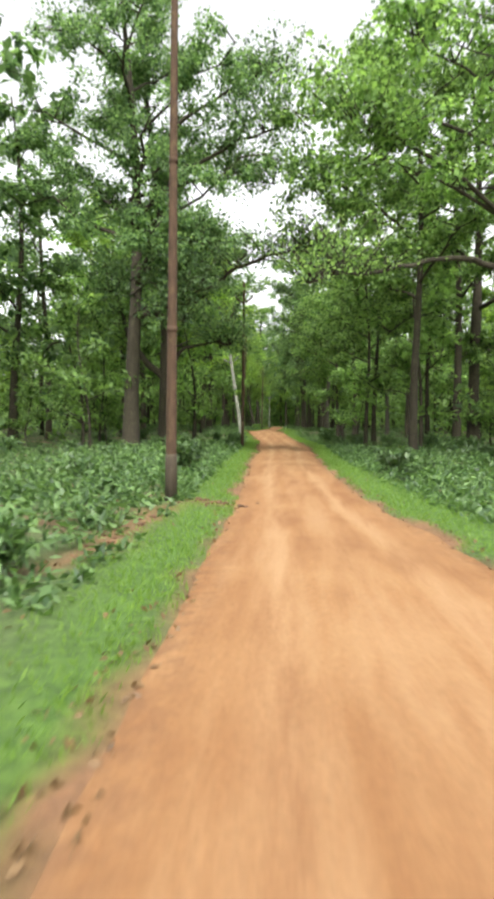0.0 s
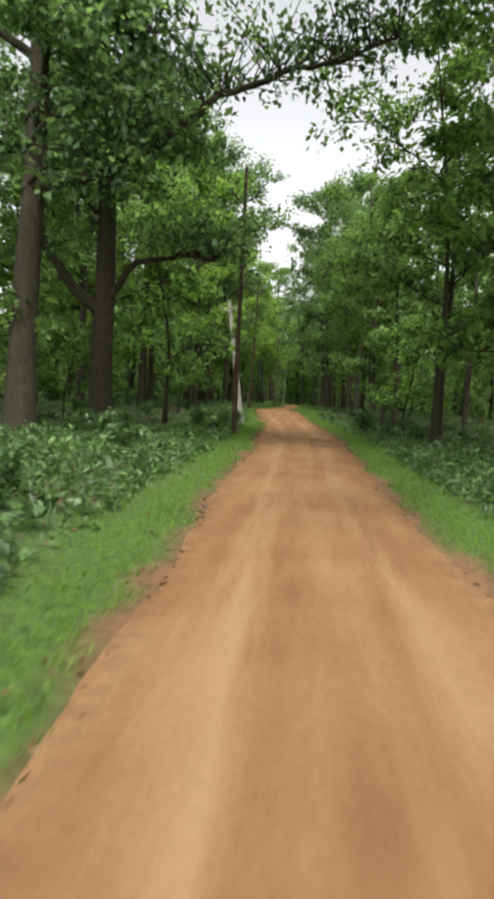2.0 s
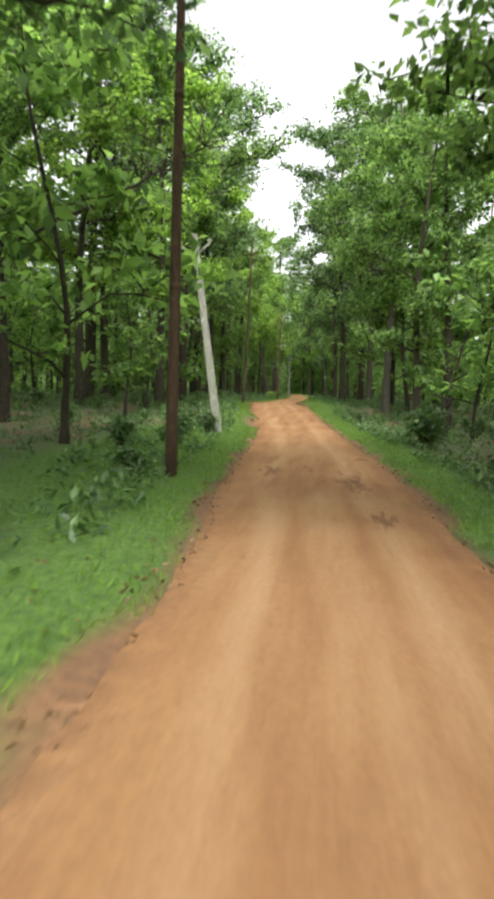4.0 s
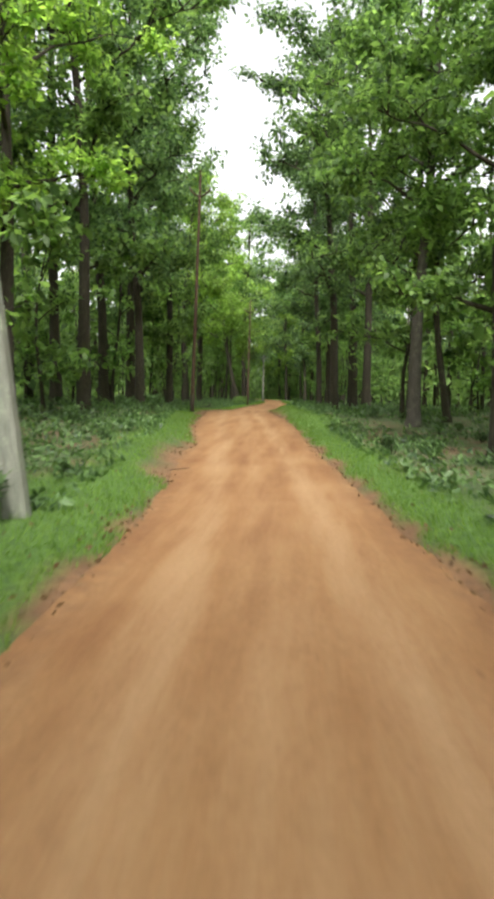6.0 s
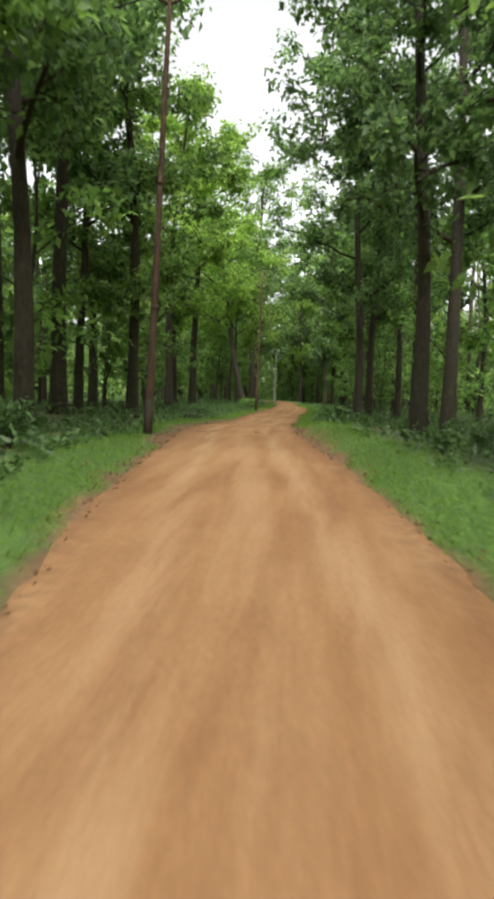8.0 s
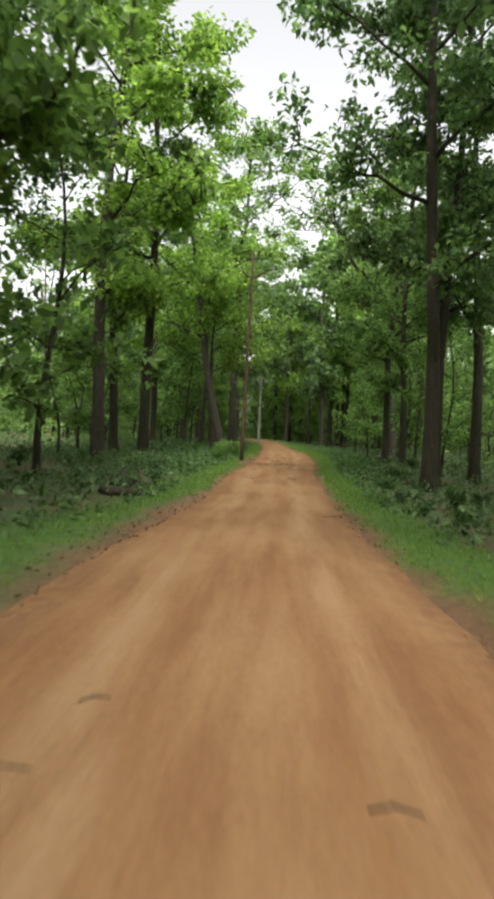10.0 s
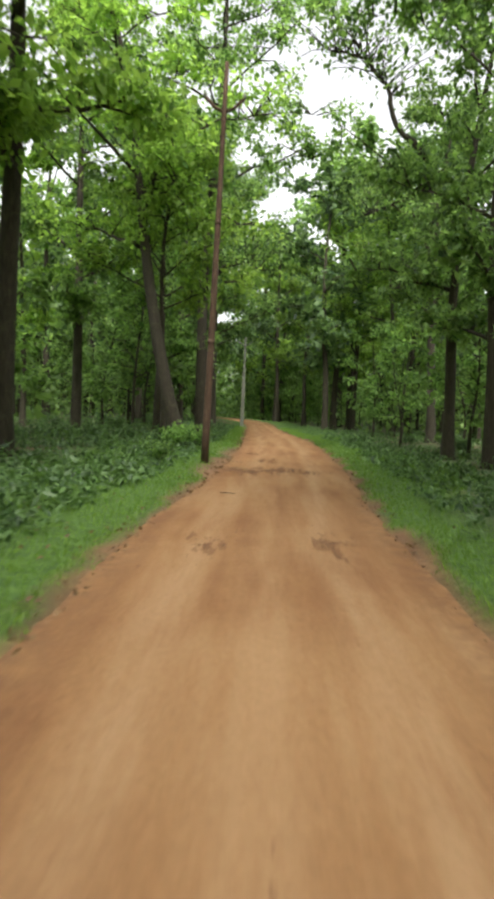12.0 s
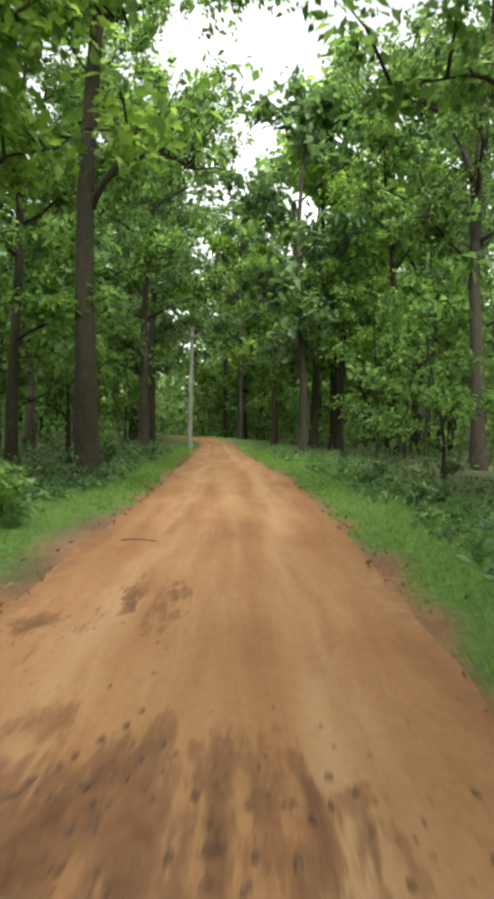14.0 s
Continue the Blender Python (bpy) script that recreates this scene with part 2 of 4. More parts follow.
class Tube:
    """Collects tapered tubes in one list of vertices and faces."""

    def __init__(self):
        self.v, self.f = [], []

    def add(self, points, radii, sides=7, wobble=0.0, rng=random):
        start = len(self.v)
        k = len(points)
        for i, p in enumerate(points):
            a = points[max(0, i - 1)]
            c = points[min(k - 1, i + 1)]
            d = (c - a).normalized()
            side = d.cross(Vector((0.31, 0.95, 0.05))).normalized()
            up = side.cross(d)
            for s in range(sides):
                g = 2 * math.pi * s / sides
                r = radii[i] * (1 + wobble * rng.uniform(-1, 1))
                self.v.append(p + (side * math.cos(g) + up * math.sin(g)) * r)
        for i in range(k - 1):
            for s in range(sides):
                a, c = start + i * sides + s, start + i * sides + (s + 1) % sides
                self.f.append((a, c, c + sides, a + sides))
        self.f.append(tuple(start + (k - 1) * sides + s for s in range(sides)))
        self.f.append(tuple(start + s for s in reversed(range(sides))))


def leaf_mesh(name, centres, axes, normals, length, width, mat, parent):
    """Rhombic leaves, folded along the middle, from arrays."""
    k = len(centres)
    side = np.cross(axes, normals)
    side /= np.linalg.norm(side, axis=1, keepdims=True) + 1e-9
    up = np.cross(side, axes)
    ln, wd = length[:, None], width[:, None]
    v = np.empty((k, 4, 3))
    v[:, 0] = centres - axes * ln * 0.5
    v[:, 1] = centres + side * wd * 0.5 + up * wd * 0.12 - axes * ln * 0.05
    v[:, 2] = centres + axes * ln * 0.5 - up * wd * 0.15
    v[:, 3] = centres - side * wd * 0.5 + up * wd * 0.12 - axes * ln * 0.05
    idx = np.arange(k * 4, dtype=np.int32).reshape(k, 4)
    tri = np.concatenate([idx[:, [0, 1, 2]], idx[:, [0, 2, 3]]], 1).reshape(-1)
    me = bpy.data.meshes.new(name)
    me.vertices.add(k * 4)
    me.vertices.foreach_set("co", v.reshape(-1))
    me.loops.add(k * 6)
    me.loops.foreach_set("vertex_index", tri)
    me.polygons.add(k * 2)
    me.polygons.foreach_set("loop_start", np.arange(0, k * 6, 3, dtype=np.int32))
    me.update(calc_edges=True)
    me.materials.append(mat)
    ob = new(name, me)
    ob.parent = parent
    return ob


def leaves_round(rs, spots, spreads, per, size, droop=0.35, slim=1.0):
    """Centres, axes, normals, lengths and widths of leaves round the given spots."""
    spots = np.repeat(np.array(spots), per, 0)
    spreads = np.repeat(np.array(spreads), per)[:, None]
    k = len(spots)
    off = rs.normal(size=(k, 3))
    off /= np.linalg.norm(off, axis=1, keepdims=True)
    off *= rs.uniform(0, 1, (k, 1)) ** 0.5
    off[:, 2] *= 0.75
    centres = spots + off * spreads
    axes = off + rs.normal(size=(k, 3)) * 0.7
    axes[:, 2] -= droop
    axes /= np.linalg.norm(axes, axis=1, keepdims=True)
    normals = rs.normal(size=(k, 3)) * 0.55 + np.array((0, 0, 1.0))
    length = size * rs.uniform(0.6, 1.35, k)
    return centres, axes, normals, length, length * rs.uniform(0.45, 0.7, k) * slim


def make_tree(seed, height, radius, crown_base, crown_r, leaf_count, leaf_size, bark, leaf, lean=(0, 0), limbs=9, fork=0.0, split=True, spread=0.7, twigs=10):
    """A tree at the origin: trunk, limbs and crown under an Empty."""
    rng, rs = random.Random(seed), np.random.RandomState(seed)
    root = empty("tree")
    steps = 9
    line = []
    wx, wy = rng.uniform(0, 9), rng.uniform(0, 9)
    for i in range(steps + 1):
        u = i / steps
        sway = 0.5 * u * min(1, 3 * u)
        line.append(Vector((lean[0] * u * height + sway * math.sin(wx + 4 * u) - sway * math.sin(wx) * u, lean[1] * u * height + sway * math.sin(wy + 3.3 * u), u * height)))
    radii = [radius * ((1 - 0.86 * (i / steps)) ** 0.9) * (1 + 0.45 * max(0, 1 - i * 1.1)) for i in range(steps + 1)]
    first = line[0].copy()
    line[0] = first + Vector((0, 0, -0.25))
    for k, (up, wide) in enumerate(((0.1, 1.32), (0.32, 1.16), (0.75, 1.04))):
        line.insert(1 + k, first.lerp(line[-steps], min(0.8, up * 9 / height)))
        radii.insert(1 + k, radius * wide)
    t = Tube()
    t.add(line, radii, 9 if split else 6, 0.09, rng)

    def on_trunk(u):
        z = u * height
        for i in range(len(line) - 1):
            if line[i].z <= z <= line[i + 1].z:
                k = (z - line[i].z) / (line[i + 1].z - line[i].z)
                return line[i].lerp(line[i + 1], k), radii[i] * (1 - k) + radii[i + 1] * k
        return line[-1], radii[-1]

    spots, spreads, tubes = [], [], []
    turn = rng.uniform(0, 6.28)
    for k in range(limbs):
        u = crown_base + (0.97 - crown_base) * ((k + rng.uniform(0.1, 0.9)) / limbs)
        p, r = on_trunk(u)
        turn += 2.4 + rng.uniform(-0.5, 0.5)
        rel = (u - crown_base) / (1 - crown_base)
        reach = crown_r * (0.55 + 0.75 * math.sin(math.pi * min(1, 0.22 + 0.72 * rel))) * rng.uniform(0.75, 1.1) * (1.0 if rel < 0.85 else 0.6)
        rise = rng.uniform(0.25, 0.75) + 0.5 * rel
        d = Vector((math.cos(turn), math.sin(turn), 0))
        pts, rad = [], []
        for i in range(6):
            s = i / 5
            q = p + d * reach * s + Vector((0, 0, reach * rise * (s - 0.35 * s * s)))
            q += Vector((rng.uniform(-1, 1), rng.uniform(-1, 1), rng.uniform(-1, 1))) * 0.09 * reach * s
            pts.append(q)
            rad.append(max(0.012, r * 0.52 * (1 - 0.88 * s)))
        tube = Tube() if split else t
        tube.add(pts, rad, 6 if split else 4, 0.05, rng)
        for j in range(twigs):
            s = rng.uniform(0.25, 1.0) if j < twigs - 1 else 1.0
            i = min(4, int(s * 5))
            a = pts[i].lerp(pts[i + 1], s * 5 - i)
            e = a + Vector((rng.uniform(-1, 1), rng.uniform(-1, 1), rng.uniform(-0.35, 0.8))) * reach * 0.36
            if split:
                tube.add([a, a.lerp(e, 0.5) + Vector((0, 0, 0.06 * reach)), e], [0.03 + 0.006 * radius, 0.018, 0.008], 4, 0, rng)
            elif j % 3 == 0:
                tube.add([a, e], [0.025, 0.008], 3, 0, rng)
            spots += [e, a.lerp(e, 0.55)]
            spreads += [spread * rng.uniform(0.7, 1.3), spread * rng.uniform(0.5, 0.9)]
        if split:
            tubes.append(tube)
    mesh_object("trunk", t.v, t.f, bark, root, True)
    for tube in tubes:
        mesh_object("limb", tube.v, tube.f, bark, root, True)
    per = max(1, leaf_count // len(spots))
    leaf_mesh("crown", *leaves_round(rs, spots, spreads, per, leaf_size), leaf, root)
    return root


def part(name, tube, mat, parent, label=""):
    ob = mesh_object(name, tube.v, tube.f, mat, parent, True)
    return tagged(ob, label)


def boxed(size, at, bevel=0.01, turn=None):
    """Vertices and faces of a bevelled block."""
    bm = bmesh.new()
    bmesh.ops.create_cube(bm, size=1.0)
    bmesh.ops.scale(bm, vec=size, verts=bm.verts)
    if bevel:
        bmesh.ops.bevel(bm, geom=bm.edges[:], offset=bevel, segments=1, affect="EDGES")
    m = Matrix.Translation(at) @ (turn or Matrix())
    bmesh.ops.transform(bm, matrix=m, verts=bm.verts)
    bm.verts.index_update()
    t = Tube()
    t.v = [v.co.copy() for v in bm.verts]
    t.f = [tuple(v.index for v in f.verts) for f in bm.faces]
    bm.free()
    return t


# ---- ground ----
def grid_object(name, xs_of, ys, height, mat):
    verts, faces = [], []
    for y in ys:
        row = xs_of(y)
        for x in row:
            verts.append((x, y, height(x, y)))
    w = len(row)
    for j in range(len(ys) - 1):
        for i in range(w - 1):
            a = j * w + i
            faces.append((a, a + 1, a + 1 + w, a + w))
    return mesh_object(name, verts, faces, mat, None, True)


def attribute(ob, name, value):
    me = ob.data
    layer = me.attributes.new(name, "FLOAT", "POINT")
    layer.data.foreach_set("value", [value(v.co.x, v.co.y) for v in me.vertices])


def verge(x, y):
    """How grassy the soil is: the green strips beside the road and the glades."""
    off = x - road_x(y)
    d = abs(off) - road_half(y)
    reach = 1.0 + 0.4 * rough_at(off, y, 0.3)
    if off < 0:
        reach -= 0.3 * (1 - smooth(28, 33, y))
        reach += 2.5 * smooth(33, 38, y) * (1 - smooth(50, 54, y)) + 2.4 * smooth(97, 101, y) * (1 - smooth(113, 119, y))
    else:
        reach += 2.2 * smooth(100, 108, y)
    g = 1 - smooth(reach - 0.4, reach + 0.8, d)
    worn = 0.45 if off < 0 and (53 < y < 60 or 72 < y < 90 or 104 < y < 114) else 0.0
    return g * smooth(-0.25 + worn * 0.5, 0.08 + worn, d + 0.25 * rough_at(x, y, 1.7))


offsets = [0.0]
step = 0.16
while offsets[-1] < 3000:
    if offsets[-1] > 3.6:
        step *= 1.16
    offsets.append(offsets[-1] + step)
offsets = [-o for o in reversed(offsets[1:])] + offsets
ys = [-12 + 0.56 * i for i in range(325)]
back, ahead, step = [], [], 0.4
while step < 900:
    step *= 1.35
    back.append((back[-1] if back else ys[0]) - step)
    ahead.append((ahead[-1] if ahead else ys[-1]) + step)
ys = list(reversed(back)) + ys + ahead
ys = [y for y in ys if not 6 < y < 14] + [6 + 0.2 * i for i in range(41)]
ys.sort()
ground = grid_object("ground", lambda y: [road_x(y) + o for o in offsets], ys, land, SOIL)
attribute(ground, "grass", verge)


def bare(x, y):
    """Where the soil lies open: along the road's edge and in the dug strip by the first pole."""
    off = x - road_x(y)
    wide = 0.3 if 72 < y < 90 or off < 0 and (53 < y < 60 or 104 < y < 114) else 0.0
    v = 1 - smooth(-0.14, 0.08 + wide, abs(off) - road_half(y) + 0.3 * rough_at(x, y, 1.1))
    if 6 < y < 14:
        v += 0.9 * math.exp(-((x - 0.36 - 0.16 * (y - 7.6) / 3.9 + 0.15 * rough_at(x, y, 2.0)) / 0.2) ** 2) * smooth(6.4, 7.4, y) * (1 - smooth(11.4, 12.4, y))
        v += 0.9 * math.exp(-((x - 1.06) / 0.5) ** 2 - ((y - 12.5 + 0.3 * rough_at(x, y, 2.0)) / 0.35) ** 2)
    return min(1.0, v)


attribute(ground, "bare", bare)
tagged(ground, "forest soil with leaf litter and short green grass beside the road", "ground", kind="structure")

# ---- road ----
MUD = [(2.6, 36.3, 0.22, 0.7, 0.7), (2.35, 39.6, 0.42, 1.4, 0.8), (0.95, 41.0, 0.3, 1.2, 0.75), (1.7, 40.4, 0.2, 1.2, 0.5), (2.38, 38.0, 0.2, 1.0, 0.4),
       (-2.0, 97.3, 0.35, 0.7, 0.65), (-0.75, 97.6, 0.3, 0.9, 0.7), (-1.3, 106.0, 1.1, 0.9, 0.95), (-2.0, 105.6, 0.5, 1.0, 1.05), (-0.6, 106.0, 0.5, 0.7, 0.9),
       (-1.2, 108.7, 0.13, 0.9, 1.0), (-1.5, 109.2, 0.1, 0.8, 0.9), (-1.72, 108.7, 0.09, 0.9, 0.9), (-2.05, 108.4, 0.25, 0.5, 0.85), (-0.9, 112.6, 0.3, 1.6, 0.35), (-0.83, 55.85, 0.3, 2.2, 0.4), (0.9, 107.06, 0.3, 0.8, 0.4)]


def mud(x, y):
    m = 0.0
    for a, c, r, q, s in MUD:
        if abs(y - c) < 3 * q and abs(x - a) < 3 * r:
            m = max(m, s * math.exp(-((x - a) / r) ** 2 - ((y - c) / q) ** 2))
    return m


def road_z(x, y):
    d = (x - road_x(y)) / road_half(y)
    rut = -0.028 * (math.exp(-((d - 0.42) / 0.15) ** 2) + math.exp(-((d + 0.42) / 0.15) ** 2))
    m = mud(x, y)
    z = rise(y) + 0.02 - 0.05 * d * d + rut + 0.015 * rough_at(x, y, 0.8) + 0.008 * rough_at(x, y, 3.0)
    return z + m * (-0.02 + 0.09 * rough_at(x, y * 0.5, 2.6) + 0.07 * rough_at(x, y * 0.6, 5.5))


def road_row(y):
    w = road_half(y)
    l = w + 0.16 * rough_at(0, y, 0.7) + 0.11 * rough_at(5, y, 2.3)
    r = w + 0.16 * rough_at(9, y, 0.7) + 0.11 * rough_at(17, y, 2.3)
    return [road_x(y) - l + (l + r) * i / 36 for i in range(37)]


road = grid_object("road", road_row, [-30 + 0.2 * i for i in range(1040)], road_z, DIRT)
attribute(road, "mud", mud)
attribute(road, "track", lambda x, y: abs((x - road_x(y)) / road_half(y)))
tagged(road, "orange-red dirt road with pale wheel tracks and muddy patches", "road", kind="structure")

# ---- trees beside the road ----
TALL = "tall forest tree with dark straight trunk and green crown"


def grow(seed, h, r, base, cr, leaves, leaf, bark=None, size=0.23, **more):
    return make_tree(seed, h, r, base, cr, leaves, size, bark or BARK, leaf, **more)


HERO = [
    grow(11, 18, 0.22, 0.24, 3.1, 12000, LEAF, limbs=12),
    grow(12, 17, 0.22, 0.28, 2.9, 11500, LEAF_BRIGHT, limbs=12),
    grow(13, 19, 0.22, 0.29, 3.2, 12800, LEAF_DARK, limbs=13),
    grow(14, 16, 0.20, 0.22, 2.8, 11500, LEAF, limbs=11),
    grow(15, 18, 0.22, 0.30, 3.0, 12000, LEAF, BARK_PALE, limbs=12),
]
# kind, x, y, size, turn
NEAR = [
    (2, -13.42, 45.03, 1.0, 10), (1, -8.2, 57.0, 0.95, 15), (1, -10.5, 52.5, 1.0, 200), (0, -9.0, 63.0, 1.0, 310), (2, -7.4, 68.5, 1.0, 140), (2, -4.9, 71.5, 0.9, 60), (2, -9.8, 92.0, 1.05, 33), (2, 5.3, 90.0, 1.25, 77), (2, 5.6, 84.5, 1.2, 300), (2, -7.4, 80.4, 1.2, 190), (1, -5.3, 59.0, 0.85, 250), (0, -14.33, 57.92, 1.0, 80),
    (0, -5.64, 66.19, 1.05, 200), (2, -7.9, 76.88, 1.15, 40), (3, -7.7, 83.33, 0.9, 300), (0, -6.1, 84.79, 1.0, 120),
    (1, -7.29, 98.21, 1.05, 30), (3, -7.72, 102.27, 0.95, 150), (1, -6.98, 104.56, 1.1, 260), (0, -8.92, 117.65, 0.95, 75),
    (3, -6.31, 121.4, 0.8, 310), (0, -4.85, 135.95, 0.95, 20), (2, -9.19, 132.99, 1.0, 100),
    (0, 11.07, 39.44, 1.1, 190), (3, 6.98, 42.47, 0.8, 250), (0, 10.28, 43.49, 0.75, 320),
    (3, 7.27, 59.67, 0.9, 45), (3, 5.77, 57.92, 0.8, 130), (4, 5.2, 65.2, 0.92, 220), (2, 3.3, 76.5, 0.95, 10), (2, 5.98, 70.5, 0.9, 280),
    (2, 3.2, 95.61, 1.05, 60), (2, 4.01, 98.73, 1.0, 170), (2, 5.85, 100.5, 0.95, 350), (3, 4.96, 110.17, 0.95, 90),
    (1, 7.1, 138.2, 0.95, 140), (0, -6.4, 130.6, 1.0, 45), (2, -5.8, 146.0, 1.05, 160), (1, 2.2, 156.0, 0.95, 15), (2, -0.2, 166.0, 1.1, 95), (2, -8.6, 139.0, 0.95, 230), (2, 9.73, 134.17, 1.0, 111),
]
used = set()
for kind, x, y, s, turn in NEAR:
    m = pose(x, y, land(x, y) - 0.02, 0, 0, turn)
    if kind in used:
        t = copy_thing(HERO[kind], m)
    else:
        used.add(kind)
        t = HERO[kind]
        t.matrix_basis = m
    t.scale = (s, s, s)
    tagged(t, (TALL, "tall forest tree with bright yellow-green crown", "tall forest tree with dense dark green crown", TALL, "tall forest tree with pale grey trunk")[kind], "tree", "roadside trees")


def big_tree(name_label, seed, x, y, h, r, lean, limbs_at, leaf, leaves, extra, cr=4.2, base=0.34, branches=12, size=0.22):
    """A tree with hand-set main limbs, added to a grown one."""
    t = grow(seed, h, r, base, cr, leaves, leaf, size=size, lean=lean, limbs=branches)
    rng, rs = random.Random(seed + 50), np.random.RandomState(seed + 50)
    for pts, r0, *bunch in limbs_at:
        tube = Tube()
        fine = []
        line = [Vector(p) for p in pts]
        for i in range(len(line) - 1):
            a, c = line[i], line[i + 1]
            for k in range(4):
                fine.append(a.lerp(c, k / 4) + Vector((rng.uniform(-1, 1), rng.uniform(-1, 1), rng.uniform(-1, 1))) * 0.05)
        fine.append(line[-1])
        n = len(fine)
        tube.add(fine, [max(0.02, r0 * (1 - 0.8 * i / n)) for i in range(n)], 8, 0.05, rng)
        spots, spreads = [], []
        for i in range(int(n * 0.55), n):
            for _ in range(6):
                e = fine[i] + Vector((rng.uniform(-1, 1), rng.uniform(-1, 1), rng.uniform(-0.15, 1.1))) * 1.5
                tube.add([fine[i], fine[i].lerp(e, 0.5) + Vector((0, 0, 0.1)), e], [0.022, 0.015, 0.007], 4, 0, rng)
                spots += [e, fine[i].lerp(e, 0.6)]
                spreads += [0.7, 0.5]
        part("limb", tube, BARK, t)
        if extra:
            leaf_mesh("foliage", *leaves_round(rs, spots, spreads, bunch[0] if bunch else extra, bunch[1] if len(bunch) > 1 else size), leaf, t)
    t.matrix_basis = pose(x, y, land(x, y) - 0.02)
    return tagged(t, name_label, "tree", "roadside trees")


big_tree("large old tree with a limb arching over the road", 31, -4.81, 31.39, 20, 0.36, (0.01, 0),
         [([(0, 0, 5.9), (1.6, -0.3, 6.1), (3.0, -0.5, 6.5), (3.65, -0.5, 7.1), (4.6, -0.5, 7.8), (6.0, -0.5, 8.35), (7.3, -0.7, 8.5), (8.4, -0.8, 8.9)], 0.15, 9), ([(0, 0, 10), (2.5, -0.3, 12), (4.8, -0.5, 13.2), (7.0, -0.6, 13.8)], 0.13), ([(0, 0, 12), (2.3, 0.6, 14.6), (4.6, 1, 16.2), (6.6, 1.2, 17)], 0.12),
          ([(0, 0, 6.8), (1.0, -1.0, 7.2), (2.2, -1.6, 7.0), (3.2, -1.8, 6.6)], 0.07, 24), ([(0, 0, 6.0), (1.2, -1.2, 6.2), (2.3, -1.8, 5.9), (2.8, -2.0, 5.4)], 0.06, 22), ([(0, 0, 7.5), (1.5, -1.0, 8.4), (2.8, -1.4, 8.7), (3.4, -1.6, 8.6)], 0.06, 24), ([(0, 0, 11), (2.4, 1.4, 12.2), (4.6, 2.2, 12.6), (6.2, 2.6, 12.4)], 0.1)], LEAF_DARK, 34000, 36, 4.2, 0.34, 17, 0.18)
big_tree("large old forked tree with thick dark trunk beside shrubs", 32, -3.95, 35.06, 19, 0.36, (-0.01, 0),
         [([(0, 0, 3.4), (-0.9, 0, 4.3), (-1.9, 0.2, 5.6), (-2.6, 0.3, 8.0)], 0.22), ([(0.1, 0, 3.9), (1.0, -0.2, 5.0), (2.4, 0.2, 5.3), (3.2, 0, 5.1)], 0.12), ([(0, 0, 6.2), (-1.0, -1.0, 7.2), (-1.8, -1.5, 7.5), (-2.3, -1.7, 7.4)], 0.06, 24), ([(0, 0, 7), (1.0, -0.8, 7.9), (1.7, -1.0, 8.0), (2.2, -1.1, 7.8)], 0.06, 24)], LEAF_DARK, 18000, 20, 3.0, 0.34, 13, 0.18)
big_tree("leaning forest tree with curved dark trunk and bright leaves", 33, -4.15, 112.0, 15, 0.24, (-0.24, 0.06), [], LEAF_BRIGHT, 8000, 0, 3.2, 0.4)
big_tree("tall forest tree with thick trunk and a bent side limb", 34, -4.2, 120.4, 20, 0.27, (-0.02, 0),
         [([(0, 0, 6.3), (0.7, -0.2, 7.3), (1.6, 0, 7.6), (2.4, 0.3, 7.3)], 0.11)], LEAF, 15000, 12, 4.4, 0.48, 12)
big_tree("broad forest tree with a long level limb towards the road", 42, 9.2, 23.9, 17, 0.26, (0.02, 0),
         [([(0, 0, 6.3), (-1.4, 0, 6.8), (-2.7, -0.3, 6.6), (-4.6, -2.0, 5.9), (-5.7, -3.4, 5.6), (-6.4, -4.2, 5.2)], 0.11, 12, 0.14), ([(0, 0, 8), (-2.0, -0.6, 9.4), (-3.8, -1.2, 10.2), (-5.0, -1.6, 10.4)], 0.09), ([(0, 0, 10), (-2.2, 1.0, 11.6), (-4.2, 1.8, 12.4), (-5.6, 2.2, 12.6)], 0.08)], LEAF, 15000, 20, 4.6, 0.42, 13)
big_tree("tall slim forest tree with dark straight trunk", 37, 7.37, 30.7, 17, 0.19, (0, 0), [([(0, 0, 9), (-1.6, -0.3, 10.4), (-3.2, -0.5, 11.2), (-4.4, -0.6, 11.4)], 0.08)], LEAF, 17000, 20, 4.2, 0.36, 13)
big_tree("young slim tree with thin dark trunk and leafy crown", 43, 6.14, 38.36, 13, 0.11, (0, 0), [], LEAF, 8000, 0, 2.9, 0.24, 12)
big_tree("huge forest tree with broad leafy crown and thick trunk", 38, 12.23, 40.4, 21, 0.36, (-0.02, 0), [], LEAF_DARK, 18000, 0, 6.2)
big_tree("forest tree with a long thin limb reaching out", 39, -8.4, 50.2, 16, 0.2, (0, 0),
         [([(0, 0, 5.6), (2.6, -0.3, 6.6), (3.9, -0.4, 7.1), (5.3, -0.5, 7.8), (6.6, -0.6, 8.4)], 0.075, 2)], LEAF, 14000, 9, 3.4)
big_tree("forest tree with a bent bare limb over the road", 40, 4.6, 113.3, 16, 0.2, (0, 0),
         [([(0, 0, 8.2), (-1.2, 0, 9.7), (-2.2, 0, 10.8), (-2.6, 0, 12.0), (-3.3, 0, 12.8), (-4.6, 0, 13.1)], 0.12, 6)], LEAF, 12000, 18, 3.6)
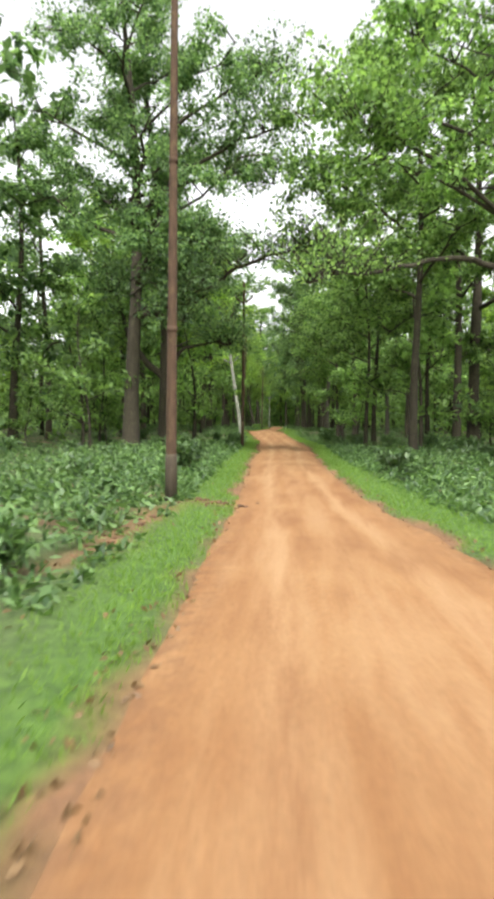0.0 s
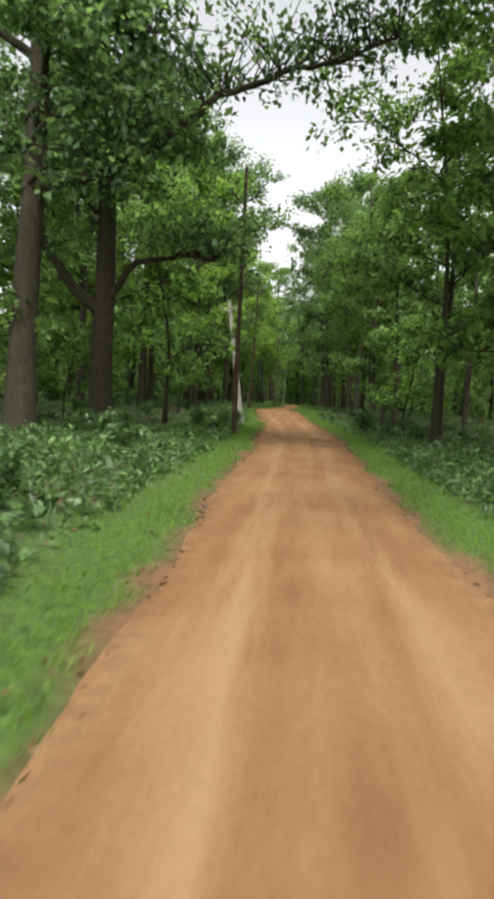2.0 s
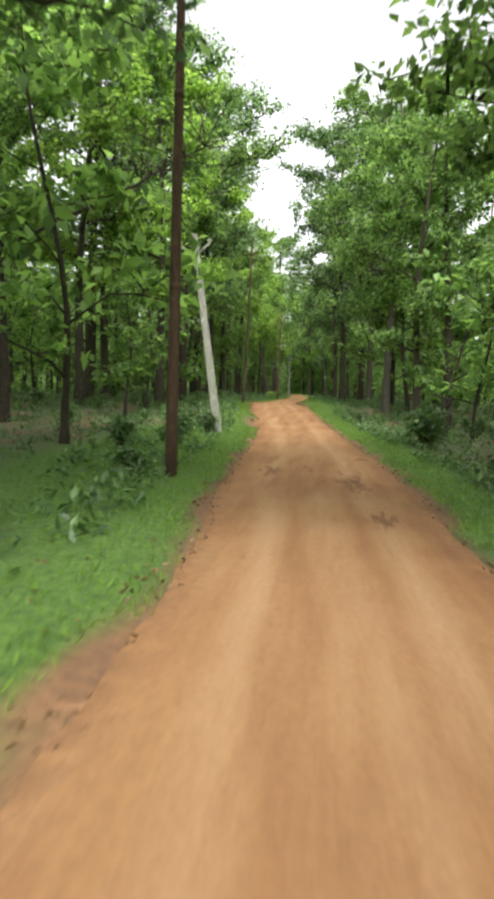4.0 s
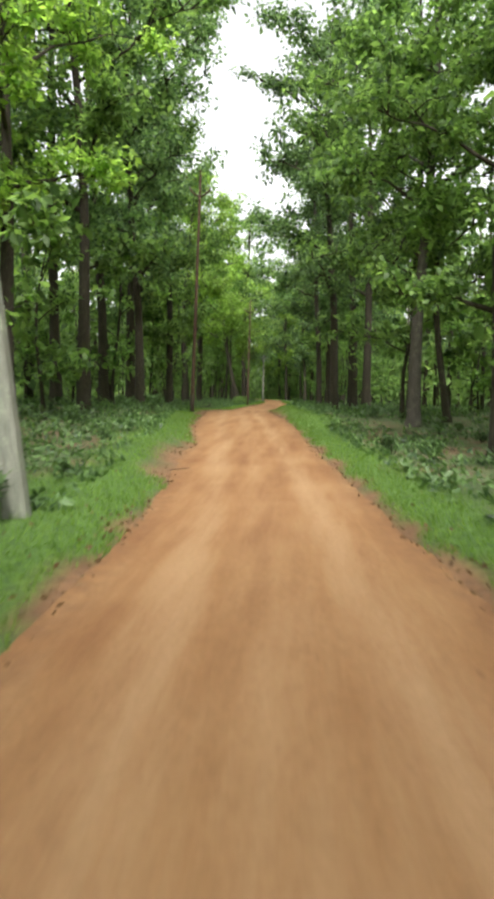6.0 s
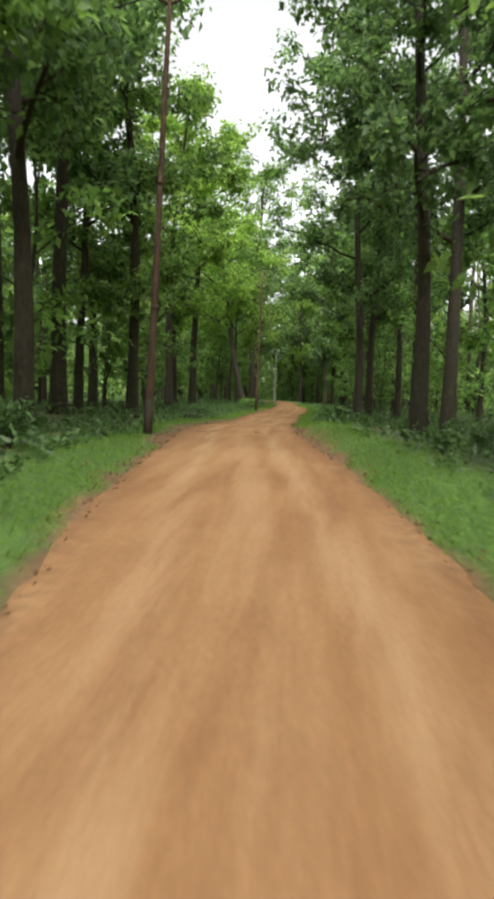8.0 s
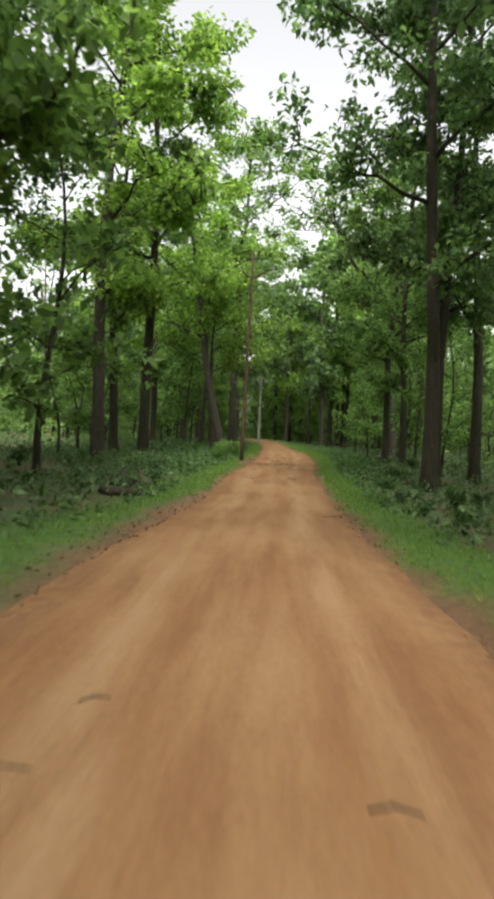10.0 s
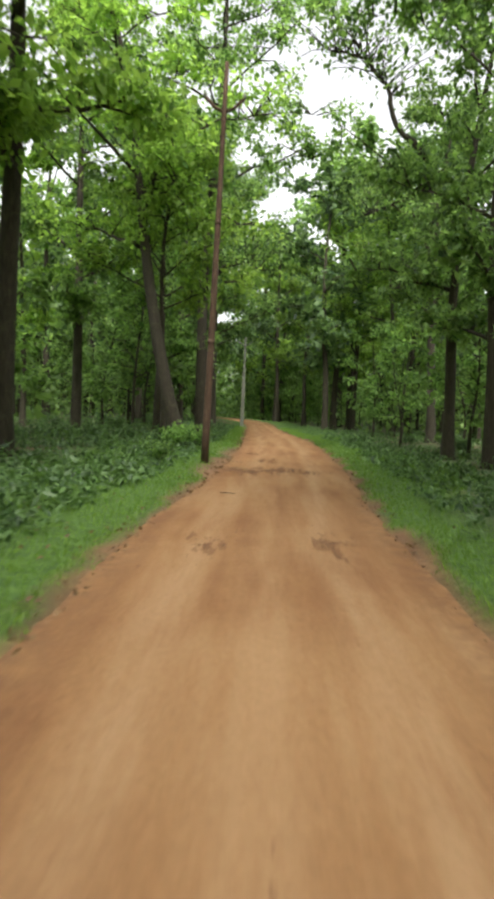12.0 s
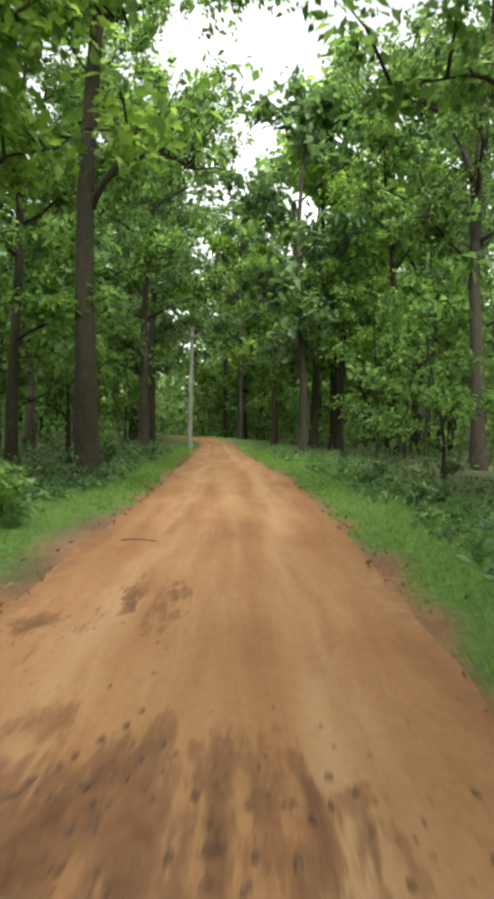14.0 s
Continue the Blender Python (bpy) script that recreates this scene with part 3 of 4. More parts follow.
big_tree("forest tree with a thick arching limb high up", 41, 7.0, 126.0, 17, 0.24, (-0.02, 0),
         [([(-0.1, 0, 7.0), (-0.4, 0, 9.2), (-1.2, 0, 11.0), (-2.5, 0, 11.8), (-3.9, -0.2, 11.2)], 0.13, 8)], LEAF, 12000, 8, 3.4)
big_tree("slim leaning forest tree beside a pale trunk", 35, 6.5, 66.4, 11, 0.13, (-0.13, 0.0), [], LEAF, 9000, 0)
big_tree("bright young roadside tree with yellow-green leaves", 36, -4.93, 113.91, 10, 0.12, (0.02, 0), [], LEAF_BRIGHT, 8000, 0, 2.6, 0.42)

# ---- forest behind ----
FILL = [
    grow(41, 16, 0.20, 0.20, 2.9, 2600, LEAF, size=0.46, limbs=10, split=False, twigs=8, spread=0.85),
    grow(42, 17, 0.22, 0.22, 3.2, 2600, LEAF_DARK, size=0.46, limbs=11, split=False, twigs=8, spread=0.85),
    grow(43, 14, 0.17, 0.17, 2.7, 2600, LEAF_BRIGHT, size=0.46, limbs=10, split=False, twigs=8, spread=0.85),
    grow(44, 15, 0.18, 0.14, 2.8, 2600, LEAF, size=0.46, limbs=10, split=False, twigs=8, spread=0.85),
]
YOUNG = [
    grow(51, 6.5, 0.07, 0.12, 1.7, 1250, LEAF, size=0.27, limbs=9, split=False, twigs=6, spread=0.5),
    grow(52, 8.0, 0.08, 0.12, 1.9, 1400, LEAF, size=0.27, limbs=9, split=False, twigs=6, spread=0.55),
    grow(53, 5.0, 0.06, 0.12, 1.4, 1150, LEAF, size=0.27, limbs=8, split=False, twigs=6, spread=0.45),
]
rng = random.Random(7)
taken = [(x, y) for _, x, y, _, _ in NEAR] + [(-4.8, 31.4), (-3.95, 35.1), (9.2, 23.9), (7.4, 30.7), (6.1, 38.4), (-4.15, 112.0), (-4.2, 120.4), (7.0, 126.0), (6.5, 66.4)]


def scatter(kinds, count, near, far, power, gap, y0, y1, label, group, sizes):
    made = 0
    while made < count:
        y = rng.uniform(y0, y1)
        off = rng.choice((-1, 1)) * (road_half(y) + near + (far - near) * rng.random() ** power)
        x = road_x(y) + off
        if any((x - a) ** 2 + (y - c) ** 2 < gap * gap for a, c in taken):
            continue
        taken.append((x, y))
        k = rng.randrange(len(kinds))
        m = pose(x, y, land(x, y) - 0.02, 0, 0, rng.uniform(0, 360))
        fresh = [o for o in kinds if "label" not in o]
        t = fresh[0] if fresh else copy_thing(kinds[k], m)
        t.matrix_basis = m
        s = rng.uniform(*sizes)
        t.scale = (s, s, s * rng.uniform(0.9, 1.1))
        tagged(t, label, "tree", group)
        made += 1


scatter(HERO, 4, 7.5, 10, 1.0, 3.0, 46, 66, TALL, "roadside trees", (0.8, 1.0))
scatter(FILL, 64, 9.5, 28, 1.3, 2.6, 20, 205, "slender forest tree with leafy green crown", "forest trees", (0.8, 1.15))
scatter(YOUNG, 150, 3.8, 24, 1.5, 1.4, 30, 185, "young forest tree with thin stem and broad leaves", "young trees", (0.75, 1.35))
# unseen trees beside and behind the start, added to shade the road there
scatter(FILL, 5, 6.0, 16, 1.0, 2.2, -24, 10, "slender forest tree with leafy green crown", "forest trees", (0.9, 1.2))
scatter(FILL, 48, 2.5, 20, 1.2, 1.7, 136, 196, "slender forest tree with leafy green crown", "forest trees", (1.1, 1.4))

# woods deep behind: many thin trunks and their leaves, too far to tell apart
rng, rs = random.Random(9), np.random.RandomState(3)
trunks, spots, spreads = Tube(), [], []
for _ in range(720):
    y = rng.uniform(-40, 260)
    off = rng.choice((-1, 1)) * (road_half(y) + 10 + 47 * rng.random())
    if y > 205 and rng.random() < 0.8:
        off *= rng.random()
    x, h = road_x(y) + off, rng.uniform(11, 19)
    z = land(x, y)
    r = rng.uniform(0.10, 0.22)
    a = Vector((x, y, z - 0.2))
    trunks.add([a, a + Vector((rng.uniform(-0.3, 0.3), 0, h * 0.5)), a + Vector((rng.uniform(-0.6, 0.6), 0, h))], [r, r * 0.8, r * 0.2], 6, 0.05, rng)
    for k in range(12):
        u = rng.uniform(1.0, 8.0) if k < 9 else rng.uniform(8.0, h)
        spots.append(a + Vector((rng.gauss(0, 1.8), rng.gauss(0, 1.8), u)))
        spreads.append(rng.uniform(0.9, 1.7))
for _ in range(3600):
    y = rng.uniform(-30, 215)
    x = road_x(y) + rng.choice((-1, 1)) * rng.uniform(38, 60)
    spots.append(Vector((x, y, land(x, y) + 0.5 + 9 * rng.random() ** 1.2)))
    spreads.append(rng.uniform(1.0, 2.0))
for _ in range(700):
    spots.append(Vector((rng.uniform(-16, 6), rng.uniform(186, 198), 0.8 + rng.random() ** 1.1 * 11)))
    spreads.append(rng.uniform(0.9, 1.6))
for _ in range(1500):
    spots.append(Vector((rng.uniform(-60, 20), rng.uniform(190, 225), 0.8 + rng.random() ** 1.2 * 13)))
    spreads.append(rng.uniform(1.0, 2.0))
for _ in range(1500):
    spots.append(Vector((rng.uniform(-110, 70), rng.uniform(205, 240), 1 + rng.random() ** 1.3 * 15)))
    spreads.append(rng.uniform(1.0, 2.0))
far = leaf_mesh("far_woods", *leaves_round(rs, spots, spreads, 7, 0.8), LEAF_DEEP, None)
tagged(far, "dense dark green woods far behind the trunks", "woods", kind="stuff")
far = mesh_object("far_trunks", trunks.v, trunks.f, BARK, None, True)
tagged(far, "thin dark trunks deep in the forest", "woods", kind="stuff")

# low dark thicket between the far trunks
spots, spreads = [], []
for _ in range(7600):
    y = rng.uniform(-20, 225)
    off = rng.choice((-1, 1)) * (road_half(y) + 9 + 36 * rng.random() ** 0.8)
    if y > 165 and rng.random() < 0.75:
        off = abs(off) * rng.uniform(-0.4, 1)
        if abs(off) < road_half(y) + 3:
            continue
    x = road_x(y) + off
    high = 6.5 * rng.random() ** 1.2 * min(1.0, (abs(off) - 5) / 9)
    spots.append(Vector((x, y, land(x, y) + 0.2 + high)))
    spreads.append(rng.uniform(0.5, 1.1))
for _ in range(3600):
    y = rng.uniform(136, 228)
    off = rng.choice((-1, 1)) * (road_half(y) + 4 + 40 * rng.random())
    x = road_x(y) + off
    spots.append(Vector((x, y, land(x, y) + 0.2 + 8 * rng.random() ** 1.3 * min(1.0, (abs(off) - 3) / 8))))
    spreads.append(rng.uniform(0.6, 1.3))
thicket = leaf_mesh("thicket", *leaves_round(rs, spots, spreads, 8, 0.47), LEAF_DEEP, None)
tagged(thicket, "dark green thicket of saplings between the trunks", "thicket", kind="stuff")

# ---- undergrowth ----
def make_shrub(seed, h, count, size, leaf):
    rng, rs = random.Random(seed), np.random.RandomState(seed)
    root = empty("shrub")
    t = Tube()
    spots, spreads = [], []
    for _ in range(7):
        g, lean = rng.uniform(0, 6.28), rng.uniform(0.15, 0.75)
        top = Vector((math.cos(g) * lean * h, math.sin(g) * lean * h, h * rng.uniform(0.55, 1.0)))
        mid = top * 0.5 + Vector((0, 0, 0.1 * h))
        t.add([Vector((0, 0, -0.05)), mid, top], [0.014, 0.01, 0.005], 4, 0, rng)
        spots += [top, mid.lerp(top, 0.5), mid]
        spreads += [0.22 * h + 0.05, 0.26 * h + 0.05, 0.25 * h + 0.05]
    mesh_object("stem", t.v, t.f, BARK, root)
    leaf_mesh("foliage", *leaves_round(rs, spots, spreads, max(1, count // len(spots)), size * 1.25, 0.2, 0.68), leaf, root)
    return root


SHRUBS = [make_shrub(61, 0.65, 330, 0.13, SHRUB), make_shrub(62, 0.8, 380, 0.15, SHRUB), make_shrub(63, 0.5, 280, 0.11, SHRUB), make_shrub(64, 0.95, 360, 0.16, LEAF)]


def bushy(x, y):
    """Where shrubs grow: thick at first, thin in the glades, thin again further on."""
    off = x - road_x(y)
    if off < 0:
        d = 0.95 if y < 31 else 0.4 if y < 50 else 0.8 if y < 72 else 0.65
    else:
        d = 0.9 if y < 36 else 0.75 if y < 75 else 0.6
    return d


placed = 0
while placed < 290:
    y = rng.uniform(3, 135)
    side = rng.choice((-1, 1))
    off = side * (road_half(y) + 1.25 + 8.5 * rng.random() ** 1.5)
    x = road_x(y) + off
    if rng.random() > bushy(x, y):
        continue
    m = pose(x, y, land(x, y) - 0.02, 0, 0, rng.uniform(0, 360))
    t = SHRUBS[placed] if placed < 4 else copy_thing(SHRUBS[rng.randrange(3)], m)
    t.matrix_basis = m
    s = rng.uniform(0.6, 1.25) if y < 52 else rng.uniform(0.4, 0.8)
    t.scale = (s, s, s * rng.uniform(0.8, 1.1))
    tagged(t, "low green shrub with broad leaves in the undergrowth", "shrub", "roadside shrubs")
    placed += 1


for x, y, s, turn in ((-3.8, 110.9, 0.8, 20), (-3.5, 111.9, 0.8, 130), (-4.2, 109.9, 0.7, 250), (-3.7, 105.6, 0.6, 70)):
    t = copy_thing(SHRUBS[3], pose(x, y, land(x, y) - 0.02, 0, 0, turn))
    t.scale = (s, s, s)
    tagged(t, "broad-leaved bright green shrub beside a rusty pole", "shrub", "roadside shrubs")


def carpet(name, count, near, far, power, y0, y1, size, narrow, lift, mat, label, category, wanted, upright, seed):
    """Small blades or leaves scattered over the soil, in one object."""
    rng, rs = random.Random(seed), np.random.RandomState(seed)
    pts = []
    while len(pts) < count:
        y = rng.uniform(y0, y1)
        off = rng.choice((-1, 1)) * (road_half(y) + near + (far - near) * rng.random() ** power)
        x = road_x(y) + off
        if rng.random() < wanted(x, y):
            pts.append((x, y, land(x, y) + lift * rng.random()))
    k = len(pts)
    axes = rs.normal(size=(k, 3)) * (1 - upright)
    axes[:, 2] = np.abs(axes[:, 2]) * 0.5 + upright
    axes /= np.linalg.norm(axes, axis=1, keepdims=True)
    length = size * rs.uniform(0.5, 1.4, k)
    centres = np.array(pts) + axes * length[:, None] * 0.4
    normals = rs.normal(size=(k, 3)) + np.array((0, 0, 1.0 - upright))
    ob = leaf_mesh(name, centres, axes, normals, length, length * narrow, mat, None)
    return tagged(ob, label, category, kind="stuff")


def clumped(x, y):
    return min(1.0, max(0.05, 0.55 + 0.9 * rough_at(x, y, 0.55)))


carpet("verge_grass", 135000, -0.15, 3.2, 1.6, 2, 140, 0.075, 0.13, 0.0, GRASS, "short bright green grass along the road verge", "grass", lambda x, y: verge(x, y) * (0.6 + 0.4 * clumped(x, y)) * (1 - bare(x, y)), 0.62, 71)


def weeds(name, count, near, far, power, y0, y1, tall, per, size, wanted, label, seed):
    """Clumps of broad-leaved weeds joined in one object."""
    rng, rs = random.Random(seed), np.random.RandomState(seed)
    spots, spreads = [], []
    while len(spots) < count:
        y = rng.uniform(y0, y1)
        off = rng.choice((-1, 1)) * (road_half(y) + near + (far - near) * rng.random() ** power)
        x = road_x(y) + off
        if rng.random() < wanted(x, y):
            h = tall * rng.uniform(0.35, 1.0) * smooth(near - 0.4, near + 1.0, abs(off) - road_half(y))
            spots.append(Vector((x, y, land(x, y) + h * 0.55)))
            spreads.append(0.12 + 0.6 * h)
    ob = leaf_mesh(name, *leaves_round(rs, spots, spreads, per, size * 1.3, 0.1, 0.62), SHRUB, None)
    return tagged(ob, label, "weeds", kind="stuff")


weeds("undergrowth", 11000, 0.75, 13, 1.5, 2, 140, 0.42, 11, 0.115, lambda x, y: (1 - bare(x, y)) * (max(0.7, clumped(x, y)) if y < 33 else clumped(x, y)) * bushy(x, y), "low leafy weeds covering the forest floor", 72)
weeds("undergrowth", 2000, 1.0, 5.5, 1.0, 2, 33, 0.5, 11, 0.135, lambda x, y: max(0.6, clumped(x, y)) * (1 - bare(x, y)), "dense leafy weeds beside the grass verge", 75)
weeds("undergrowth", 1300, 0.9, 9, 1.2, 96, 122, 0.4, 11, 0.12, lambda x, y: (1 - bare(x, y)) * max(0.5, clumped(x, y)) * (1.0 if x < road_x(y) else 0.3), "low leafy weeds under the leaning tree", 76)
weeds("undergrowth", 2300, 9, 40, 1.0, 5, 200, 0.9, 9, 0.3, clumped, "low leafy weeds deep in the forest", 73)

# ---- poles ----
def steel_pole(x, y, tilt, label, h=9.0, footing=True):
    root = empty("utility_pole", pose(x, y, land(x, y), 0, tilt, 0))
    t = Tube()
    zs = [-0.1, 0.9, 2.0, 3.2, 4.4, 5.6, 6.8, 8.0, h]
    t.add([Vector((0, 0, z)) for z in zs], [0.095 - 0.0045 * z for z in zs], 12)
    shaft = part("shaft", t, POLE_RUST, root)
    for z in (2.9, 5.7):
        c = Tube()
        r = 0.095 - 0.0045 * z
        c.add([Vector((0, 0, z - 0.05)), Vector((0, 0, z)), Vector((0, 0, z + 0.05))], [r + 0.006, r + 0.008, r + 0.006], 12)
        part("joint_ring", c, POLE_RUST, shaft)
    if footing:
        c = Tube()
        c.add([Vector((0, 0, -0.1)), Vector((0, 0, 0.75)), Vector((0, 0, 0.8))], [0.108, 0.102, 0.092], 10, 0.03)
        part("footing", c, FOOTING, root, "stained grey concrete footing")
    for s in (-1, 1):
        a = Tube()
        a.add([Vector((0, 0, h - 1.15)), Vector((s * 0.22, 0, h - 1.05)), Vector((s * 0.45, 0, h - 0.82))], [0.045, 0.04, 0.04], 6)
        arm = part("bracket_arm", a, POLE_RUST, root)
        i = Tube()
        i.add([Vector((s * 0.45, 0, h - 0.84)), Vector((s * 0.46, 0, h - 0.76)), Vector((s * 0.47, 0, h - 0.70))], [0.03, 0.05, 0.03], 8)
        part("insulator", i, CONCRETE, arm, "pale ceramic insulator")
    return tagged(root, label, "utility pole", "roadside poles")


steel_pole(0.41, 12.52, 0.5, "rusty brown steel utility pole beside the dirt road", 10.6)
steel_pole(-0.45, 38.88, 0.5, "dark rusty steel utility pole with two bracket arms", 8.9, False)
steel_pole(-3.2, 74.6, 2.0, "rusty brown steel utility pole with pale footing", 10.7)
steel_pole(-2.89, 106.85, 1.2, "rusty steel utility pole with forked bracket arms", 9.4, False)


def concrete_pole(x, y, tilt, pitch, h, label):
    root = empty("utility_pole", pose(x, y, land(x, y), pitch, tilt, 0))
    t = Tube()
    for z in (-0.1, 0.5, 2.0, 4.0, h - 0.5, h):
        w = 0.13 - 0.045 * max(0, z) / h
        t.v += [Vector((sx * w, sy * w * 0.8, z)) for sx, sy in ((-1, -0.7), (-0.7, -1), (0.7, -1), (1, -0.7), (1, 0.7), (0.7, 1), (-0.7, 1), (-1, 0.7))]
    for i in range(5):
        t.f += [(i * 8 + s, i * 8 + (s + 1) % 8, i * 8 + 8 + (s + 1) % 8, i * 8 + 8 + s) for s in range(8)]
    t.f.append(tuple(40 + s for s in range(8)))
    shaft = part("shaft", t, CONCRETE, root)
    shaft.data.polygons.foreach_set("use_smooth", [False] * len(shaft.data.polygons))
    b = Tube()
    b.add([Vector((0, 0, h - 0.66)), Vector((0, 0, h - 0.56))], [0.112, 0.112], 8)
    part("clamp", b, CONCRETE, shaft)
    for s in (-1, 1):
        a = Tube()
        a.add([Vector((s * 0.07, 0, h - 0.62)), Vector((s * 0.27, 0, h - 0.47)), Vector((s * 0.47, 0, h - 0.32))], [0.042, 0.042, 0.042], 6)
        arm = part("bracket_arm", a, CONCRETE, root)
        i = Tube()
        i.add([Vector((s * 0.46, 0, h - 0.33)), Vector((s * 0.48, 0, h - 0.28)), Vector((s * 0.5, 0, h - 0.22))], [0.03, 0.045, 0.03], 8)
        part("insulator", i, CONCRETE, arm)
    return tagged(root, label, "utility pole", "roadside poles")


concrete_pole(-1.27, 49.6, -8.8, -6.0, 6.2, "leaning pale grey concrete utility pole with forked bracket")
concrete_pole(-3.1, 141.0, 0.5, 0, 6.4, "slim pale concrete utility pole by the bend")


# ---- small things on the road and in the undergrowth ----
def lump(name, x, y, size, mat, seed, label, category, group="", sink=0.25, base=None):
    """An uneven rounded lump that rests in the soil."""
    bm = bmesh.new()
    bmesh.ops.create_icosphere(bm, subdivisions=2, radius=1.0)
    for v in bm.verts:
        k = 1 + 0.35 * noise.noise(v.co * 1.3 + Vector((seed, 0, 0))) + 0.12 * noise.noise(v.co * 4 + Vector((0, seed, 0)))
        v.co = Vector((v.co.x * size[0], v.co.y * size[1], v.co.z * size[2])) * k
    me = bpy.data.meshes.new(name)
    bm.to_mesh(me)
    bm.free()
    me.materials.append(mat)
    ob = new(name, me)
    z = (base or land)(x, y)
    ob.matrix_basis = pose(x, y, z + size[2] * (1 - 2 * sink), 0, 0, seed * 37)
    return tagged(ob, label, category, group)


def branch_thing(name, pts, r, mat, label, category, group="", base=None, gnarl=0.08):
    """A fallen stick or log along points on the ground, with a stub."""
    rng = random.Random(len(pts) * 7 + int(pts[0][1] * 10))
    t = Tube()
    z = base or land
    line = [Vector((x, y, z(x, y) + r * 0.8 + h)) for x, y, h in pts]
    if gnarl > 0.1:
        line = [a.lerp(c, k / 3) + Vector((rng.uniform(-1, 1), rng.uniform(-1, 1), rng.uniform(-1, 0.6))) * r * 0.25 for a, c in zip(line, line[1:]) for k in range(3)] + [line[-1]]
    t.add(line, [r * (1 - 0.5 * i / len(line)) * rng.uniform(1 - gnarl, 1 + gnarl) for i in range(len(line))], 8, gnarl, rng)
    a = line[len(line) // 2]
    t.add([a, a + Vector((rng.uniform(-3, 3) * r, rng.uniform(-3, 3) * r, 2 * r)), a + Vector((rng.uniform(-5, 5) * r, rng.uniform(-5, 5) * r, 3 * r))], [r * 0.4, r * 0.3, r * 0.15], 5, 0, rng)
    ob = mesh_object(name, t.v, t.f, mat, None, True)
    return tagged(ob, label, category, group)


STICK = "dry brown stick lying on the dirt road"
for pts in ([(-0.88, 77.25, 0), (-0.78, 77.35, 0.01), (-0.68, 77.27, 0)], [(2.56, 43.08, 0), (2.73, 43.18, 0.01), (2.86, 43.16, 0)], [(-2.0, 111.6, 0), (-1.83, 111.7, 0.02), (-1.62, 111.65, 0)],
            [(-0.75, 54.29, 0.02), (-0.53, 54.6, 0.03), (-0.28, 54.66, 0.01)], [(-2.17, 78.15, 0), (-2.1, 78.25, 0.01), (-2.02, 78.2, 0)], [(-2.17, 101.52, 0), (-2.06, 101.6, 0.01), (-1.93, 101.56, 0)],
            [(-0.4, 87.18, 0), (-0.25, 87.29, 0.01), (-0.1, 87.27, 0)], [(-2.5, 77.51, 0), (-2.3, 77.4, 0.01), (-2.15, 77.45, 0)]):
    (x0, y0, _), (x1, y1, _), (x2, y2, _) = pts
    pts = [(x0, y0, 0), (0.4 * x1 + 0.3 * (x0 + x2), 0.4 * y1 + 0.3 * (y0 + y2), 0.005), (x2, y2, 0)]
    branch_thing("fallen_stick", pts, 0.006, BARK, STICK, "stick", "sticks on the road", road_z)
branch_thing("fallen_log", [(-7.5, 84.16, 0.02), (-6.9, 84.27, 0.03), (-6.2, 84.48, 0.02), (-5.6, 84.48, 0)], 0.11, ROTTEN, "old dark log lying in the undergrowth", "log", "fallen logs", None, 0.2)
branch_thing("fallen_log", [(-5.5, 91.34, 0.02), (-4.8, 91.03, 0.05), (-4.2, 90.93, 0.0)], 0.11, ROTTEN, "old dark log lying beside the grass verge", "log", "fallen logs", None, 0.2)
branch_thing("fallen_log", [(-4.8, 88.95, 0.02), (-4.3, 88.74, 0.03), (-3.9, 88.64, 0)], 0.11, ROTTEN, "short rotten log beside the grass verge", "log", "fallen logs", None, 0.2)
lump("stone", -4.9, 95.92, (0.12, 0.2, 0.1), CONCRETE, 3, "pale grey stone lying in leaf litter", "stone", "stones")
stump = branch_thing("tree_stump", [(5.7, 50.5, -0.1), (5.68, 50.5, 0.4), (5.66, 50.5, 0.8), (5.7, 50.5, 1.15)], 0.16, BARK, "broken reddish tree stump among shrubs", "tree stump")

# dug earth beside the first pole
rng = random.Random(4)
for k in range(44):
    if k < 16:
        u = k / 15
        x, y = 0.36 + 0.16 * u + rng.uniform(-0.12, 0.12), 7.6 + 3.9 * u
    else:
        x, y = rng.gauss(1.06, 0.35), rng.gauss(12.5, 0.2)
    r = rng.uniform(0.014, 0.045)
    lump("soil_clod", x, y, (r * 1.3, r * 1.5, r * 0.7), MUD_CLOD if k % 3 else DRY_CLOD, k, "small clod of dug brown soil beside a pole", "soil clod", "dug soil", 0.3, lambda a, c: max(land(a, c), road_z(a, c) if abs(a - road_x(c)) < road_half(c) else -9))


